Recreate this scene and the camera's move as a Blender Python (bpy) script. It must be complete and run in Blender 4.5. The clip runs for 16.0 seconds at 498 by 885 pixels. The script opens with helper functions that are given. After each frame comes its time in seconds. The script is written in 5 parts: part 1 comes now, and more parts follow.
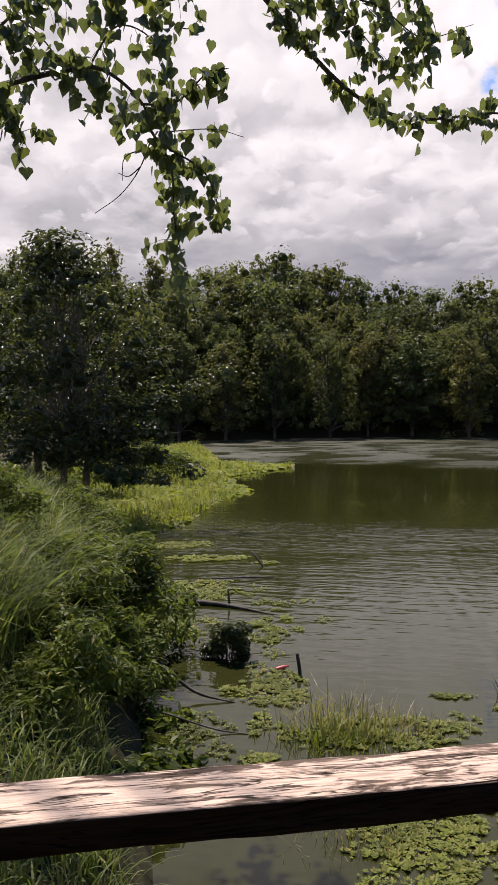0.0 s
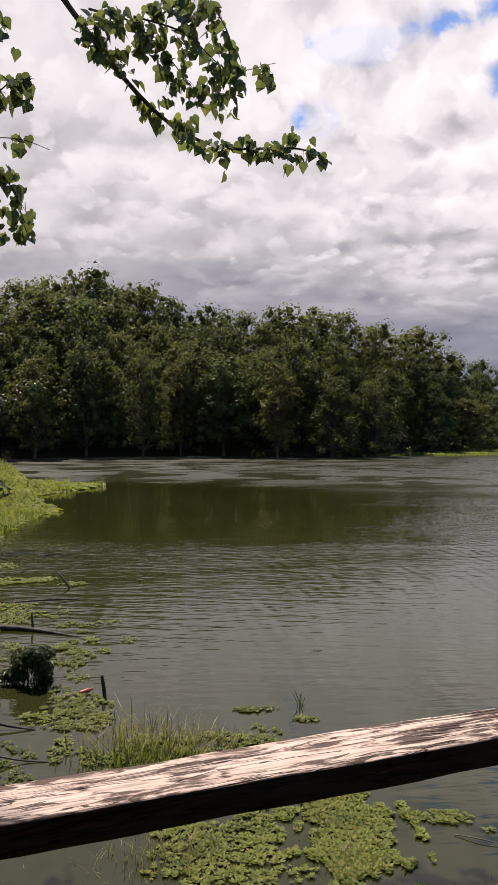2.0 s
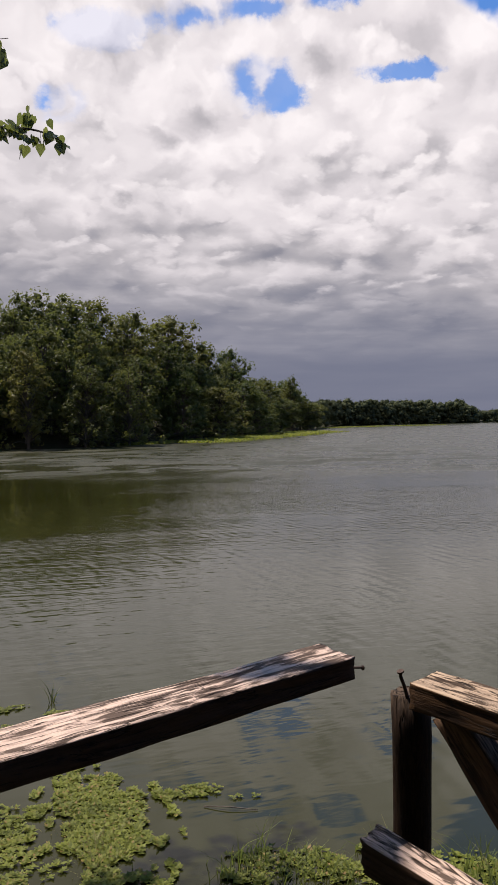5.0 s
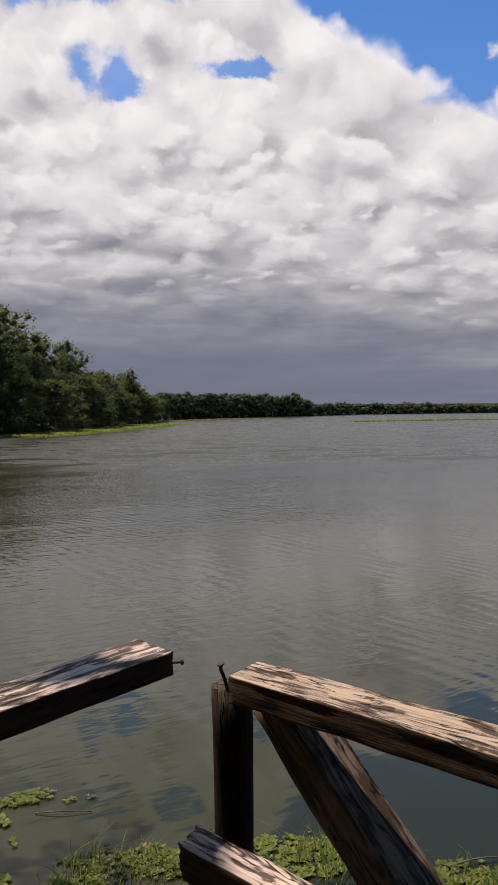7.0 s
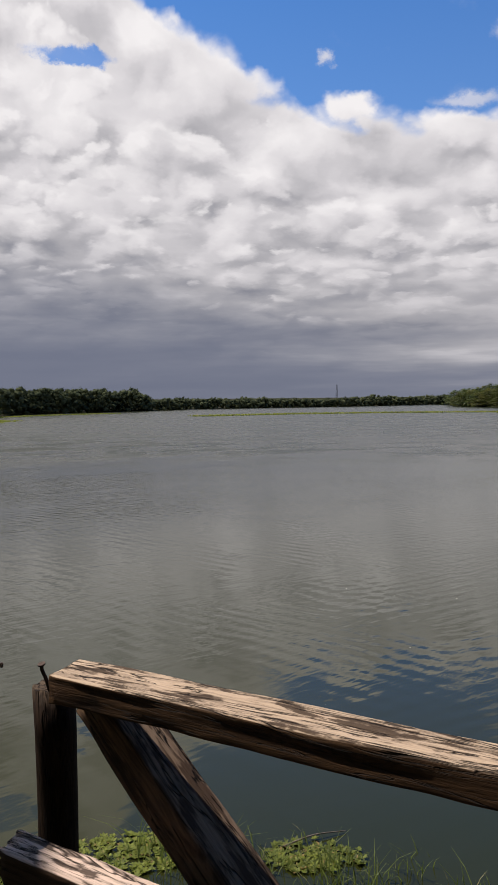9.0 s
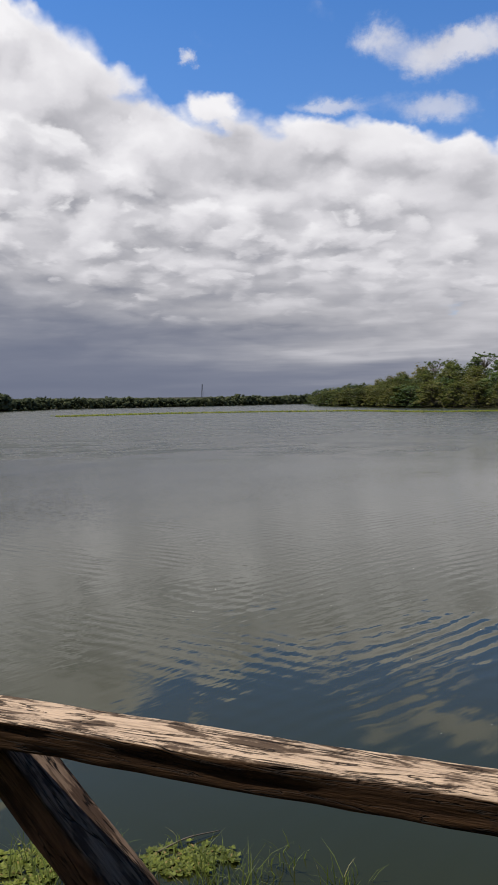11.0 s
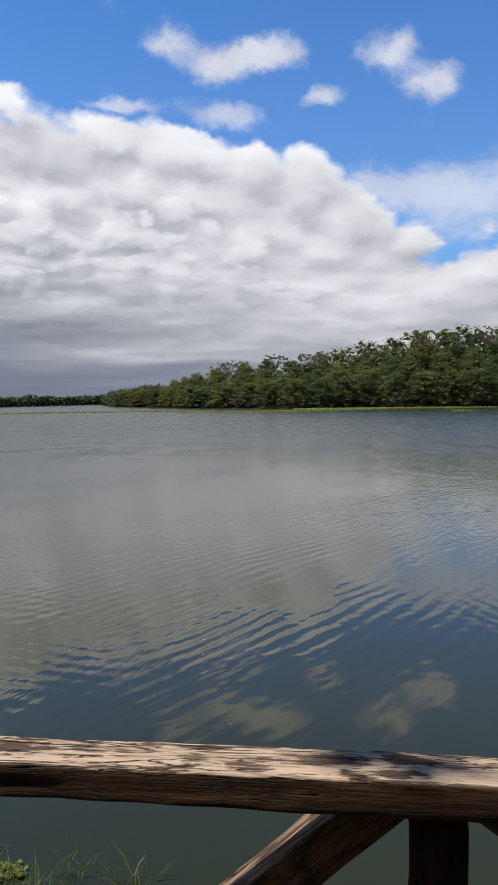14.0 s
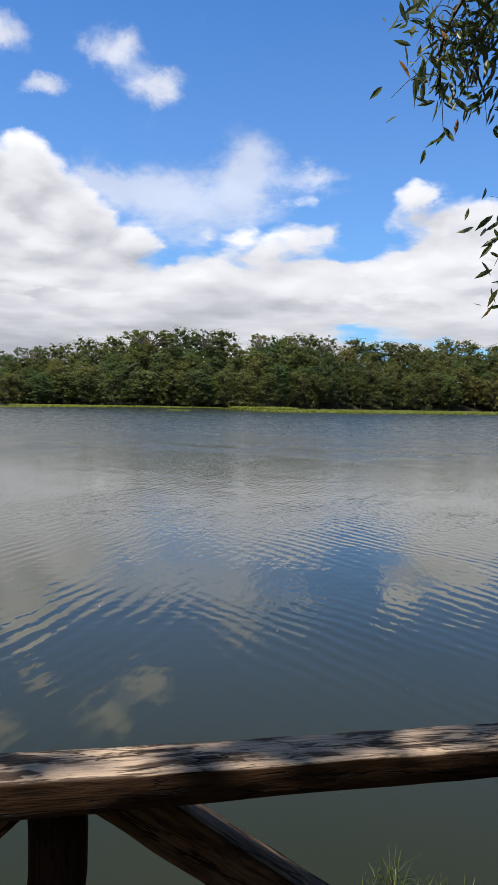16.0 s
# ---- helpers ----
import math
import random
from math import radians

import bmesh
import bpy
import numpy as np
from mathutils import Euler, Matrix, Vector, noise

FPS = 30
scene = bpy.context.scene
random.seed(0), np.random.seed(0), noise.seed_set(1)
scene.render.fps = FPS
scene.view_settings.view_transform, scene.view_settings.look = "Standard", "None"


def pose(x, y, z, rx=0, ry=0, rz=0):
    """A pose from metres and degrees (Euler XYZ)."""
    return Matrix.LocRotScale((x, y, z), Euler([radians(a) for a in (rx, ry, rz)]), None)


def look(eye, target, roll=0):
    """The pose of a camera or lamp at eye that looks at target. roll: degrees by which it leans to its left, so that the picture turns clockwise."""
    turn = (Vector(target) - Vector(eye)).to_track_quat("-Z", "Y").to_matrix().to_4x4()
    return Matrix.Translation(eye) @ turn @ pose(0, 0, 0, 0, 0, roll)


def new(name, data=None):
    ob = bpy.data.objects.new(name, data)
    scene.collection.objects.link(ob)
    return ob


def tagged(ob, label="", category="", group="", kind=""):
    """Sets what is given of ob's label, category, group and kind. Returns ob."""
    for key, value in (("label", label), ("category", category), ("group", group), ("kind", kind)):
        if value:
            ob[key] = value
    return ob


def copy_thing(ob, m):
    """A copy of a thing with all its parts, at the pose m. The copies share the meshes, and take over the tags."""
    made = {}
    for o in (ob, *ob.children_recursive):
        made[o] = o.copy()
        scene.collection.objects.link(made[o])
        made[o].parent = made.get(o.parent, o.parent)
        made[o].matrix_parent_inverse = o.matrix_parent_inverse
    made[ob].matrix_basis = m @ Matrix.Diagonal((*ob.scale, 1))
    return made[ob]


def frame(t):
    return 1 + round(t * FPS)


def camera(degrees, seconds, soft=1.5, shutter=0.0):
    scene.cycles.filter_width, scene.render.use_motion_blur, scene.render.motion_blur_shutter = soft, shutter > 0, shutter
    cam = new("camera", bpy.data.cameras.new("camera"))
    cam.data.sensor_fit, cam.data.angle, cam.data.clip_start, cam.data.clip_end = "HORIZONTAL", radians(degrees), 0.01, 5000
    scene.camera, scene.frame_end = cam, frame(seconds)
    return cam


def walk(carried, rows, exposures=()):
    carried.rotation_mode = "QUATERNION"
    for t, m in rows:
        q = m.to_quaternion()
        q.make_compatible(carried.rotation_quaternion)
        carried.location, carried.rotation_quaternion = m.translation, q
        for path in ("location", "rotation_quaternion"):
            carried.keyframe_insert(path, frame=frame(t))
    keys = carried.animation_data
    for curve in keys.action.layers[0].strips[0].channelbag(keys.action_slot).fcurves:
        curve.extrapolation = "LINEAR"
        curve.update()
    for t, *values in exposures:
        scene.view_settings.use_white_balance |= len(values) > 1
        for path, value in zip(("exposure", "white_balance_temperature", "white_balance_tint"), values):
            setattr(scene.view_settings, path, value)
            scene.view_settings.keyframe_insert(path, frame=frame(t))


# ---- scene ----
# ================= camera and walk =================
cam = camera(33.6, 16.0)
# seconds, x, y, z, heading (clockwise from +y), tilt, roll
PATH = [
    (0, -0.311, 0.070, 4.374, 3.14, -2.63, -0.54),
    (0.5, -0.285, 0.056, 4.371, 5.87, -2.00, -0.05),
    (1, -0.258, 0.033, 4.377, 10.07, -1.55, 0.32),
    (1.5, -0.241, 0.030, 4.376, 12.54, -1.40, 0.46),
    (2, -0.217, 0.024, 4.367, 16.04, -1.33, 0.35),
    (2.5, -0.192, 0.003, 4.367, 18.32, -1.43, 0.20),
    (3, -0.180, -0.017, 4.370, 19.89, -1.53, -0.01),
    (3.5, -0.163, -0.034, 4.373, 22.70, -1.65, -0.25),
    (4, -0.153, -0.051, 4.375, 25.43, -1.83, -0.36),
    (4.5, -0.139, -0.053, 4.367, 28.23, -1.97, -0.65),
    (4.7, -0.136, -0.064, 4.365, 30.32, -2.03, -0.59),
    (6.8, -0.000, 0.001, 4.328, 42.21, -2.62, -0.50),
    (7, 0.000, -0.000, 4.329, 44.04, -2.66, -0.39),
    (7.5, 0.001, -0.014, 4.337, 46.71, -2.75, -0.34),
    (8, 0.003, -0.031, 4.335, 50.74, -2.88, -0.36),
    (8.5, 0.009, -0.039, 4.335, 53.45, -2.96, -0.36),
    (9, 0.013, -0.051, 4.331, 55.18, -3.10, -0.54),
    (9.2, 0.014, -0.055, 4.333, 56.15, -3.23, -0.70),
    (11.3, -0.073, -0.045, 4.406, 65.77, -3.07, -0.75),
    (11.5, -0.072, -0.051, 4.406, 66.65, -2.97, -0.93),
    (12, -0.061, -0.078, 4.399, 69.28, -2.90, -1.12),
    (12.5, -0.072, -0.102, 4.400, 71.39, -2.85, -0.93),
    (13, -0.079, -0.131, 4.401, 72.71, -2.92, -1.12),
    (13.5, -0.078, -0.146, 4.403, 76.50, -3.28, -0.85),
    (14, -0.082, -0.164, 4.400, 78.58, -3.32, -0.52),
    (14.5, -0.092, -0.187, 4.402, 82.67, -3.35, 0.24),
    (15, -0.071, -0.249, 4.395, 89.34, -3.37, 0.75),
    (15.5, -0.069, -0.306, 4.398, 94.89, -3.21, 1.41),
    (16, -0.059, -0.345, 4.390, 97.93, -3.32, 1.30),
]


def way(az, el):
    a, e = radians(az), radians(el)
    return Vector((math.sin(a) * math.cos(e), math.cos(a) * math.cos(e), math.sin(e)))


def walk_rows():
    out = []
    for t, x, y, z, az, el, roll in PATH:
        eye = Vector((x, y, z))
        out.append((t, look(eye, eye + 2.0 * way(az, el), roll)))
    return out


# the camera's white balance drifts from warm to neutral
walk(cam, walk_rows(), [(0.0, 0.26, 6650, 19), (1.5, 0.18, 6650, 19), (4.5, 0.05, 6650, 18), (7.5, -0.1, 6600, 15), (10.0, -0.08, 6450, 13), (12.5, -0.04, 6250, 12), (15.0, 0.09, 6210, 11), (16.0, 0.19, 6210, 11)])
# ================= sky, sun =================
SUN_AZ, SUN_EL = -14.0, 62.0
scene.view_settings.exposure = 0.0


class Nodes:
    """Short hand for node trees."""

    def __init__(self, tree):
        self.t = tree
        tree.nodes.clear()

    def add(self, kind):
        return self.t.nodes.new(kind)

    def put(self, socket, value):
        if isinstance(value, bpy.types.NodeSocket):
            self.t.links.new(value, socket)
        elif value is not None:
            socket.default_value = value

    def math(self, op, a, b=None, c=None, clamp=False):
        n = self.add("ShaderNodeMath")
        n.operation, n.use_clamp = op, clamp
        for s, v in zip(n.inputs, (a, b, c)):
            self.put(s, v)
        return n.outputs[0]

    def vec(self, op, a, b=None):
        n = self.add("ShaderNodeVectorMath")
        n.operation = op
        self.put(n.inputs[0], a)
        if op == "SCALE":
            self.put(n.inputs["Scale"], b)
        else:
            self.put(n.inputs[1], b)
        return n.outputs[0]

    def xyz(self, x, y, z):
        n = self.add("ShaderNodeCombineXYZ")
        for s, v in zip(n.inputs, (x, y, z)):
            self.put(s, v)
        return n.outputs[0]

    def split(self, v):
        n = self.add("ShaderNodeSeparateXYZ")
        self.put(n.inputs[0], v)
        return n.outputs

    def noise(self, vector, scale, detail=4.0, rough=0.5, distortion=0.0, color=False):
        n = self.add("ShaderNodeTexNoise")
        self.put(n.inputs["Vector"], vector)
        self.put(n.inputs["Scale"], scale)
        self.put(n.inputs["Detail"], detail)
        self.put(n.inputs["Roughness"], rough)
        self.put(n.inputs["Distortion"], distortion)
        return n.outputs["Color" if color else "Fac"]

    def ramp(self, fac, stops, smooth=False):
        n = self.add("ShaderNodeValToRGB")
        self.put(n.inputs[0], fac)
        cr = n.color_ramp
        cr.interpolation = "EASE" if smooth else "LINEAR"
        while len(cr.elements) < len(stops):
            cr.elements.new(0.5)
        for e, (p, c) in zip(cr.elements, stops):
            e.position = p
            e.color = (c, c, c, 1) if isinstance(c, (int, float)) else (*c, 1)
        return n.outputs[0]

    def span(self, v, lo, hi, a=0.0, b=1.0, smooth=True):
        n = self.add("ShaderNodeMapRange")
        n.interpolation_type = "SMOOTHSTEP" if smooth else "LINEAR"
        for s, x in zip(n.inputs, (v, lo, hi, a, b)):
            self.put(s, x)
        return n.outputs[0]

    def mix(self, fac, a, b, mode="MIX"):
        n = self.add("ShaderNodeMix")
        n.data_type, n.blend_type = "RGBA", mode
        self.put(n.inputs[0], fac)
        for s, v in ((n.inputs[6], a), (n.inputs[7], b)):
            if isinstance(v, (tuple, list)):
                v = (*v, 1)[:4]
            self.put(s, v)
        return n.outputs[2]


world = bpy.data.worlds.new("world")
scene.world = world
world.use_nodes = True
N = Nodes(world.node_tree)
dirn = N.vec("NORMALIZE", N.add("ShaderNodeTexCoord").outputs["Generated"])
dx, dy, dz = N.split(dirn)
az = N.math("DEGREES", N.math("ARCTAN2", dx, dy))
el = N.math("DEGREES", N.math("ARCSINE", dz))
sky = N.add("ShaderNodeTexSky")
sky.sky_type = "NISHITA"
sky.sun_disc = False
sky.sun_elevation, sky.sun_rotation = radians(SUN_EL), radians(SUN_AZ)
sky.altitude, sky.air_density, sky.dust_density, sky.ozone_density = 50, 1.0, 0.6, 1.6
clear = N.mix(1.0, sky.outputs[0], (0.043, 0.093, 0.146), "MULTIPLY")
clear = N.mix(N.span(el, 0.0, 30.0, 0.20, 0.0, smooth=False), clear, (0.62, 0.68, 0.74))
# clouds: heaped masses seen side on, flatter and thinner towards the horizon
low = N.math("LOGARITHM", N.math("ADD", N.math("MAXIMUM", el, -1.0), 3.5), 2.71828)
flat = N.xyz(N.math("MULTIPLY", az, 0.078), N.math("MULTIPLY", low, 2.25), 0.37)
warp = N.split(N.noise(flat, 1.3, 5.0, 0.6, 0.0, True))
el_w = N.math("ADD", el, N.math("MULTIPLY", N.math("SUBTRACT", warp[1], 0.5), 4.0))
fray = N.split(N.noise(flat, 4.2, 6.0, 0.66, 0.0, True))
az_p = N.math("ADD", az, N.math("MULTIPLY", N.math("SUBTRACT", fray[0], 0.5), 3.6))
el_p = N.math("ADD", el, N.math("MULTIPLY", N.math("SUBTRACT", fray[1], 0.5), 2.6))
bent = N.vec("ADD", flat, N.vec("SCALE", N.vec("SUBTRACT", N.noise(flat, 2.4, 5.0, 0.62, 0.0, True), (0.5, 0.5, 0.5)), 0.34))


def heap(scale, shift, detail=2.6):
    """How thick the cloud is: broad swells carrying rounded knobs of ever smaller size."""
    at = N.vec("ADD", bent, shift)
    broad = N.noise(at, scale, 3.0, 0.5)
    n = N.add("ShaderNodeTexVoronoi")
    n.voronoi_dimensions = "2D"
    n.feature = "SMOOTH_F1"
    N.put(n.inputs["Vector"], at)
    n.inputs["Scale"].default_value = scale * 2.3
    n.inputs["Detail"].default_value = detail
    n.inputs["Roughness"].default_value = 0.45
    n.inputs["Smoothness"].default_value = 0.55
    return N.math("ADD", N.math("MULTIPLY", N.math("SUBTRACT", broad, 0.5), 1.3), N.math("MULTIPLY", N.math("SUBTRACT", 0.5, n.outputs["Distance"]), 0.55))


# how high the cloud deck reaches round the compass
edge = N.ramp(N.span(az, -180, 180, smooth=False), [
    (0.0, 0.55), (0.25, 0.95), (0.60, 0.95), (0.617, 0.77), (0.636, 0.64), (0.655, 0.56), (0.671, 0.49), (0.686, 0.455), (0.7014, 0.46),
    (0.719, 0.40), (0.739, 0.34), (0.752, 0.29), (0.772, 0.28), (0.79, 0.335), (0.815, 0.42), (0.86, 0.36), (1.0, 0.55)])
lift = N.math("SUBTRACT", N.math("MULTIPLY", edge, 40.0), el_w)
cover = N.span(lift, -4.5, 8.0, -0.83, 1.0, smooth=False)


def blob(a, e, ra, re_):
    u = N.math("DIVIDE", N.math("SUBTRACT", az_p, a), ra)
    v = N.math("DIVIDE", N.math("SUBTRACT", el_p, e), re_)
    r = N.math("ADD", N.math("MULTIPLY", u, u), N.math("MULTIPLY", v, v))
    return N.math("EXPONENT", N.math("MULTIPLY", r, -1.0))


def total(some):
    out = some[0]
    for s in some[1:]:
        out = N.math("ADD", out, s)
    return out


holes = total([blob(23.2, 24.2, 3.0, 1.0), blob(33.6, 22.0, 2.6, 1.7), blob(35.6, 20.4, 1.6, 1.2), blob(29.5, 25.4, 2.6, 1.0), blob(20.2, 20.0, 1.8, 1.1),
               blob(43.6, 21.8, 2.6, 0.65), blob(39.2, 26.2, 2.0, 1.0), blob(34.6, 25.6, 2.0, 0.8)])
puffs = total([blob(73.3, 22.4, 1.8, 1.3), blob(76.3, 21.2, 2.0, 1.3), blob(81.0, 22.0, 2.1, 1.1), blob(78.7, 21.7, 1.3, 0.8), blob(88.0, 21.8, 2.1, 1.4), blob(91.4, 19.9, 1.8, 1.2),
               blob(83.9, 19.4, 1.6, 0.7), blob(60.8, 21.6, 0.7, 0.5)])
# thin torn veils below the puffs
veils = total([blob(97.6, 15.0, 2.0, 2.8), blob(93.0, 12.6, 5.0, 3.0), blob(102.0, 14.6, 2.0, 0.8), blob(77.2, 18.4, 2.6, 0.9), blob(70.0, 18.8, 2.4, 0.5), blob(88.0, 13.6, 3.0, 1.2)])
open_low = N.math("MULTIPLY", N.math("MULTIPLY", N.span(az, 98, 106), N.span(el, 3.6, 6.2, 1.0, 0.0)), 0.9)

# tone of the deck: rain-grey low down, sunlit higher up
streak = N.noise(N.xyz(N.math("MULTIPLY", az, 0.05), N.math("MULTIPLY", low, 3.6), 3.1), 1.0, 5.0, 0.5, 0.2)
rise = N.ramp(N.span(el, 0.0, 30.0, smooth=False), [(0.0, 0.24), (0.13, 0.34), (0.3, 0.58), (0.5, 0.73), (0.75, 0.82), (1.0, 0.84)])
rise = N.math("ADD", rise, N.math("MULTIPLY", N.math("SUBTRACT", streak, 0.5), N.span(el, 4.0, 14.0, 0.75, 0.22)))
rise = N.math("ADD", rise, N.math("ADD", N.math("MULTIPLY", N.span(az, 60, 94), N.span(el, 3.0, 17.0, 0.24, -0.03)), N.span(az, -5, 36, -0.13, 0.0)))
rise = N.math("SUBTRACT", rise, N.math("MULTIPLY", blob(20.0, 9.0, 26.0, 4.0), 0.10))
deep = N.span(el, 2.5, 12.0, 0.35, 1.0)

# layers from far to near: each a heap with a lit crown and a grey base
TONES = [(0.0, (0.17, 0.185, 0.235)), (0.22, (0.27, 0.28, 0.32)), (0.45, (0.45, 0.45, 0.47)), (0.7, (0.73, 0.72, 0.73)), (1.0, (0.95, 0.94, 0.93))]
sky_all = clear
thick = None
for scale, shift, bias, gain, base in ((0.85, (0.0, 0.0, 0.0), 0.70, 0.85, 0.03), (1.15, (5.3, 2.1, 1.0), -0.30, 1.05, 0.01), (1.9, (9.1, 7.7, 2.0), -0.45, 0.95, -0.03)):
    here = heap(scale, shift)
    above = heap(scale, (shift[0] - 0.05 / scale, shift[1] + 0.17 / scale, shift[2]), 1.5)
    dens = N.math("SUBTRACT", N.math("ADD", N.math("ADD", N.math("MULTIPLY", here, 1.5), cover), bias - 0.42), open_low)
    alpha = N.span(dens, 0.0, 0.30 if bias > 0 else 0.34)
    ragged = N.math("SUBTRACT", 1.1, N.math("MULTIPLY", here, 3.6))
    alpha = N.math("MULTIPLY", alpha, N.span(N.math("MULTIPLY", holes, ragged), 0.35, 0.95, 1.0, 0.1))
    lit = N.math("MULTIPLY", N.math("MULTIPLY", N.math("SUBTRACT", here, above), gain), deep)
    lit = N.math("MULTIPLY", lit, N.math("MULTIPLY", N.span(az, 5, 45, 0.62, 1.15), N.span(az, 60, 80, 1.0, 0.72)))
    tone = N.math("ADD", N.math("ADD", rise, base), lit)
    # thin rims let the sunlight through
    tone = N.math("ADD", tone, N.math("MULTIPLY", N.span(dens, 0.02, 0.4, 0.2, -0.04), N.span(el, 8.0, 15.0, 0.3, 1.0)))
    if bias < 0:
        alpha = N.math("MULTIPLY", alpha, N.span(el, 1.0, 9.0, 0.3, 0.8))
    sky_all = N.mix(alpha, sky_all, N.ramp(tone, TONES))
    if thick is None:
        thick, first_lit = here, lit
torn = N.math("ADD", N.math("MULTIPLY", N.math("SUBTRACT", N.noise(flat, 3.2, 7.0, 0.62, 0.4), 0.5), 2.0), N.math("MULTIPLY", thick, 0.5))
wisp = N.span(N.math("ADD", N.math("MULTIPLY", puffs, 1.3), N.math("MULTIPLY", torn, 0.8)), 0.30, 1.5, 0.0, 0.84)
veil = N.span(N.math("ADD", N.math("MULTIPLY", veils, 1.25), N.math("MULTIPLY", torn, 0.8)), 0.12, 1.3, 0.0, 0.62)
sky_all = N.mix(N.math("MAXIMUM", wisp, veil), sky_all, N.ramp(N.math("ADD", N.math("MULTIPLY", first_lit, 0.5), 0.80), TONES))
# rain-dark bank of cloud above the far horizon
bank_el = N.math("ADD", el, N.math("MULTIPLY", N.math("SUBTRACT", streak, 0.5), 5.0))
bank_top = N.span(az, 34, 74, 11.5, 4.6)
bank_fac = N.math("MULTIPLY", N.span(N.math("DIVIDE", bank_el, bank_top), 0.2, 1.0, 1.0, 0.0), N.span(az, 72, 90, 1.0, 0.0))
sky_all = N.mix(N.math("MULTIPLY", bank_fac, N.span(az, 34, 60, 0.95, 0.84)), sky_all, (0.165, 0.188, 0.255))
bg = N.add("ShaderNodeBackground")
N.put(bg.inputs[0], sky_all)
bg.inputs[1].default_value = 1.0
N.put(N.add("ShaderNodeOutputWorld").inputs[0], bg.outputs[0])

sun = new("sun", bpy.data.lights.new("sun", "SUN"))
sun.data.energy, sun.data.angle, sun.data.color = 6.5, radians(0.6), (1.0, 0.93, 0.82)
sun.matrix_world = look((0, 0, 30), Vector((0, 0, 30)) - way(SUN_AZ, SUN_EL))


# ================= materials =================
def material(name):
    m = bpy.data.materials.new(name)
    m.use_nodes = True
    return m, Nodes(m.node_tree)


def finish(n, shader, bump=None):
    n.put(n.add("ShaderNodeOutputMaterial").inputs[0], shader)


def leaf_material(name, dark, light, yellow=None, gloss=0.45, glow=0.35, spread=0.5, scale=0.6, sheen=0.35, hues=0.0):
    """Thin leaves: diffuse, a waxy sheen and light passing through."""
    m, n = material(name)
    geo = n.add("ShaderNodeNewGeometry")
    obi = n.add("ShaderNodeObjectInfo")
    tc = n.add("ShaderNodeTexCoord")
    patch = n.noise(tc.outputs["Object"], scale, 3.0)
    f = n.math("ADD", n.math("MULTIPLY", geo.outputs["Random Per Island"], spread), n.math("MULTIPLY", obi.outputs["Random"], 0.35))
    f = n.math("ADD", f, n.math("MULTIPLY", n.math("SUBTRACT", patch, 0.5), 0.9), clamp=True)
    col = n.mix(f, dark, light)
    if hues:
        kin = n.ramp(n.math("FRACT", n.math("MULTIPLY", obi.outputs["Random"], 7.31)), [(0.0, (0.62, 0.86, 0.98)), (0.35, (0.85, 1.0, 0.9)), (0.65, (1.12, 1.02, 0.8)), (1.0, (1.42, 1.12, 0.95))])
        col = n.mix(hues, col, n.mix(1.0, col, kin, "MULTIPLY"))
    if yellow:
        old = n.span(geo.outputs["Random Per Island"], 0.93, 0.97)
        col = n.mix(old, col, yellow)
    p = n.add("ShaderNodeBsdfPrincipled")
    n.put(p.inputs["Base Color"], col)
    p.inputs["Roughness"].default_value = gloss
    p.inputs["Specular IOR Level"].default_value = sheen
    tr = n.add("ShaderNodeBsdfTranslucent")
    n.put(tr.inputs[0], n.mix(0.5, col, (light[0] * 1.5, light[1] * 1.6, light[2] * 0.7)))
    ms = n.add("ShaderNodeMixShader")
    ms.inputs[0].default_value = glow
    n.put(ms.inputs[1], p.outputs[0])
    n.put(ms.inputs[2], tr.outputs[0])
    finish(n, ms.outputs[0])
    return m


def bark_material(name, dark, light, scale=6.0):
    m, n = material(name)
    tc = n.add("ShaderNodeTexCoord").outputs["Object"]
    mp = n.vec("MULTIPLY", tc, (1.0, 1.0, 0.25))
    a = n.noise(mp, scale, 6.0, 0.6)
    b = n.noise(tc, scale * 0.25, 3.0)
    p = n.add("ShaderNodeBsdfPrincipled")
    n.put(p.inputs["Base Color"], n.mix(n.span(n.math("ADD", n.math("MULTIPLY", a, 0.6), n.math("MULTIPLY", b, 0.4)), 0.35, 0.65), dark, light))
    p.inputs["Roughness"].default_value = 0.85
    bp = n.add("ShaderNodeBump")
    bp.inputs["Strength"].default_value = 0.6
    bp.inputs["Distance"].default_value = 0.02
    n.put(bp.inputs["Height"], a)
    n.put(p.inputs["Normal"], bp.outputs[0])
    finish(n, p.outputs[0])
    return m


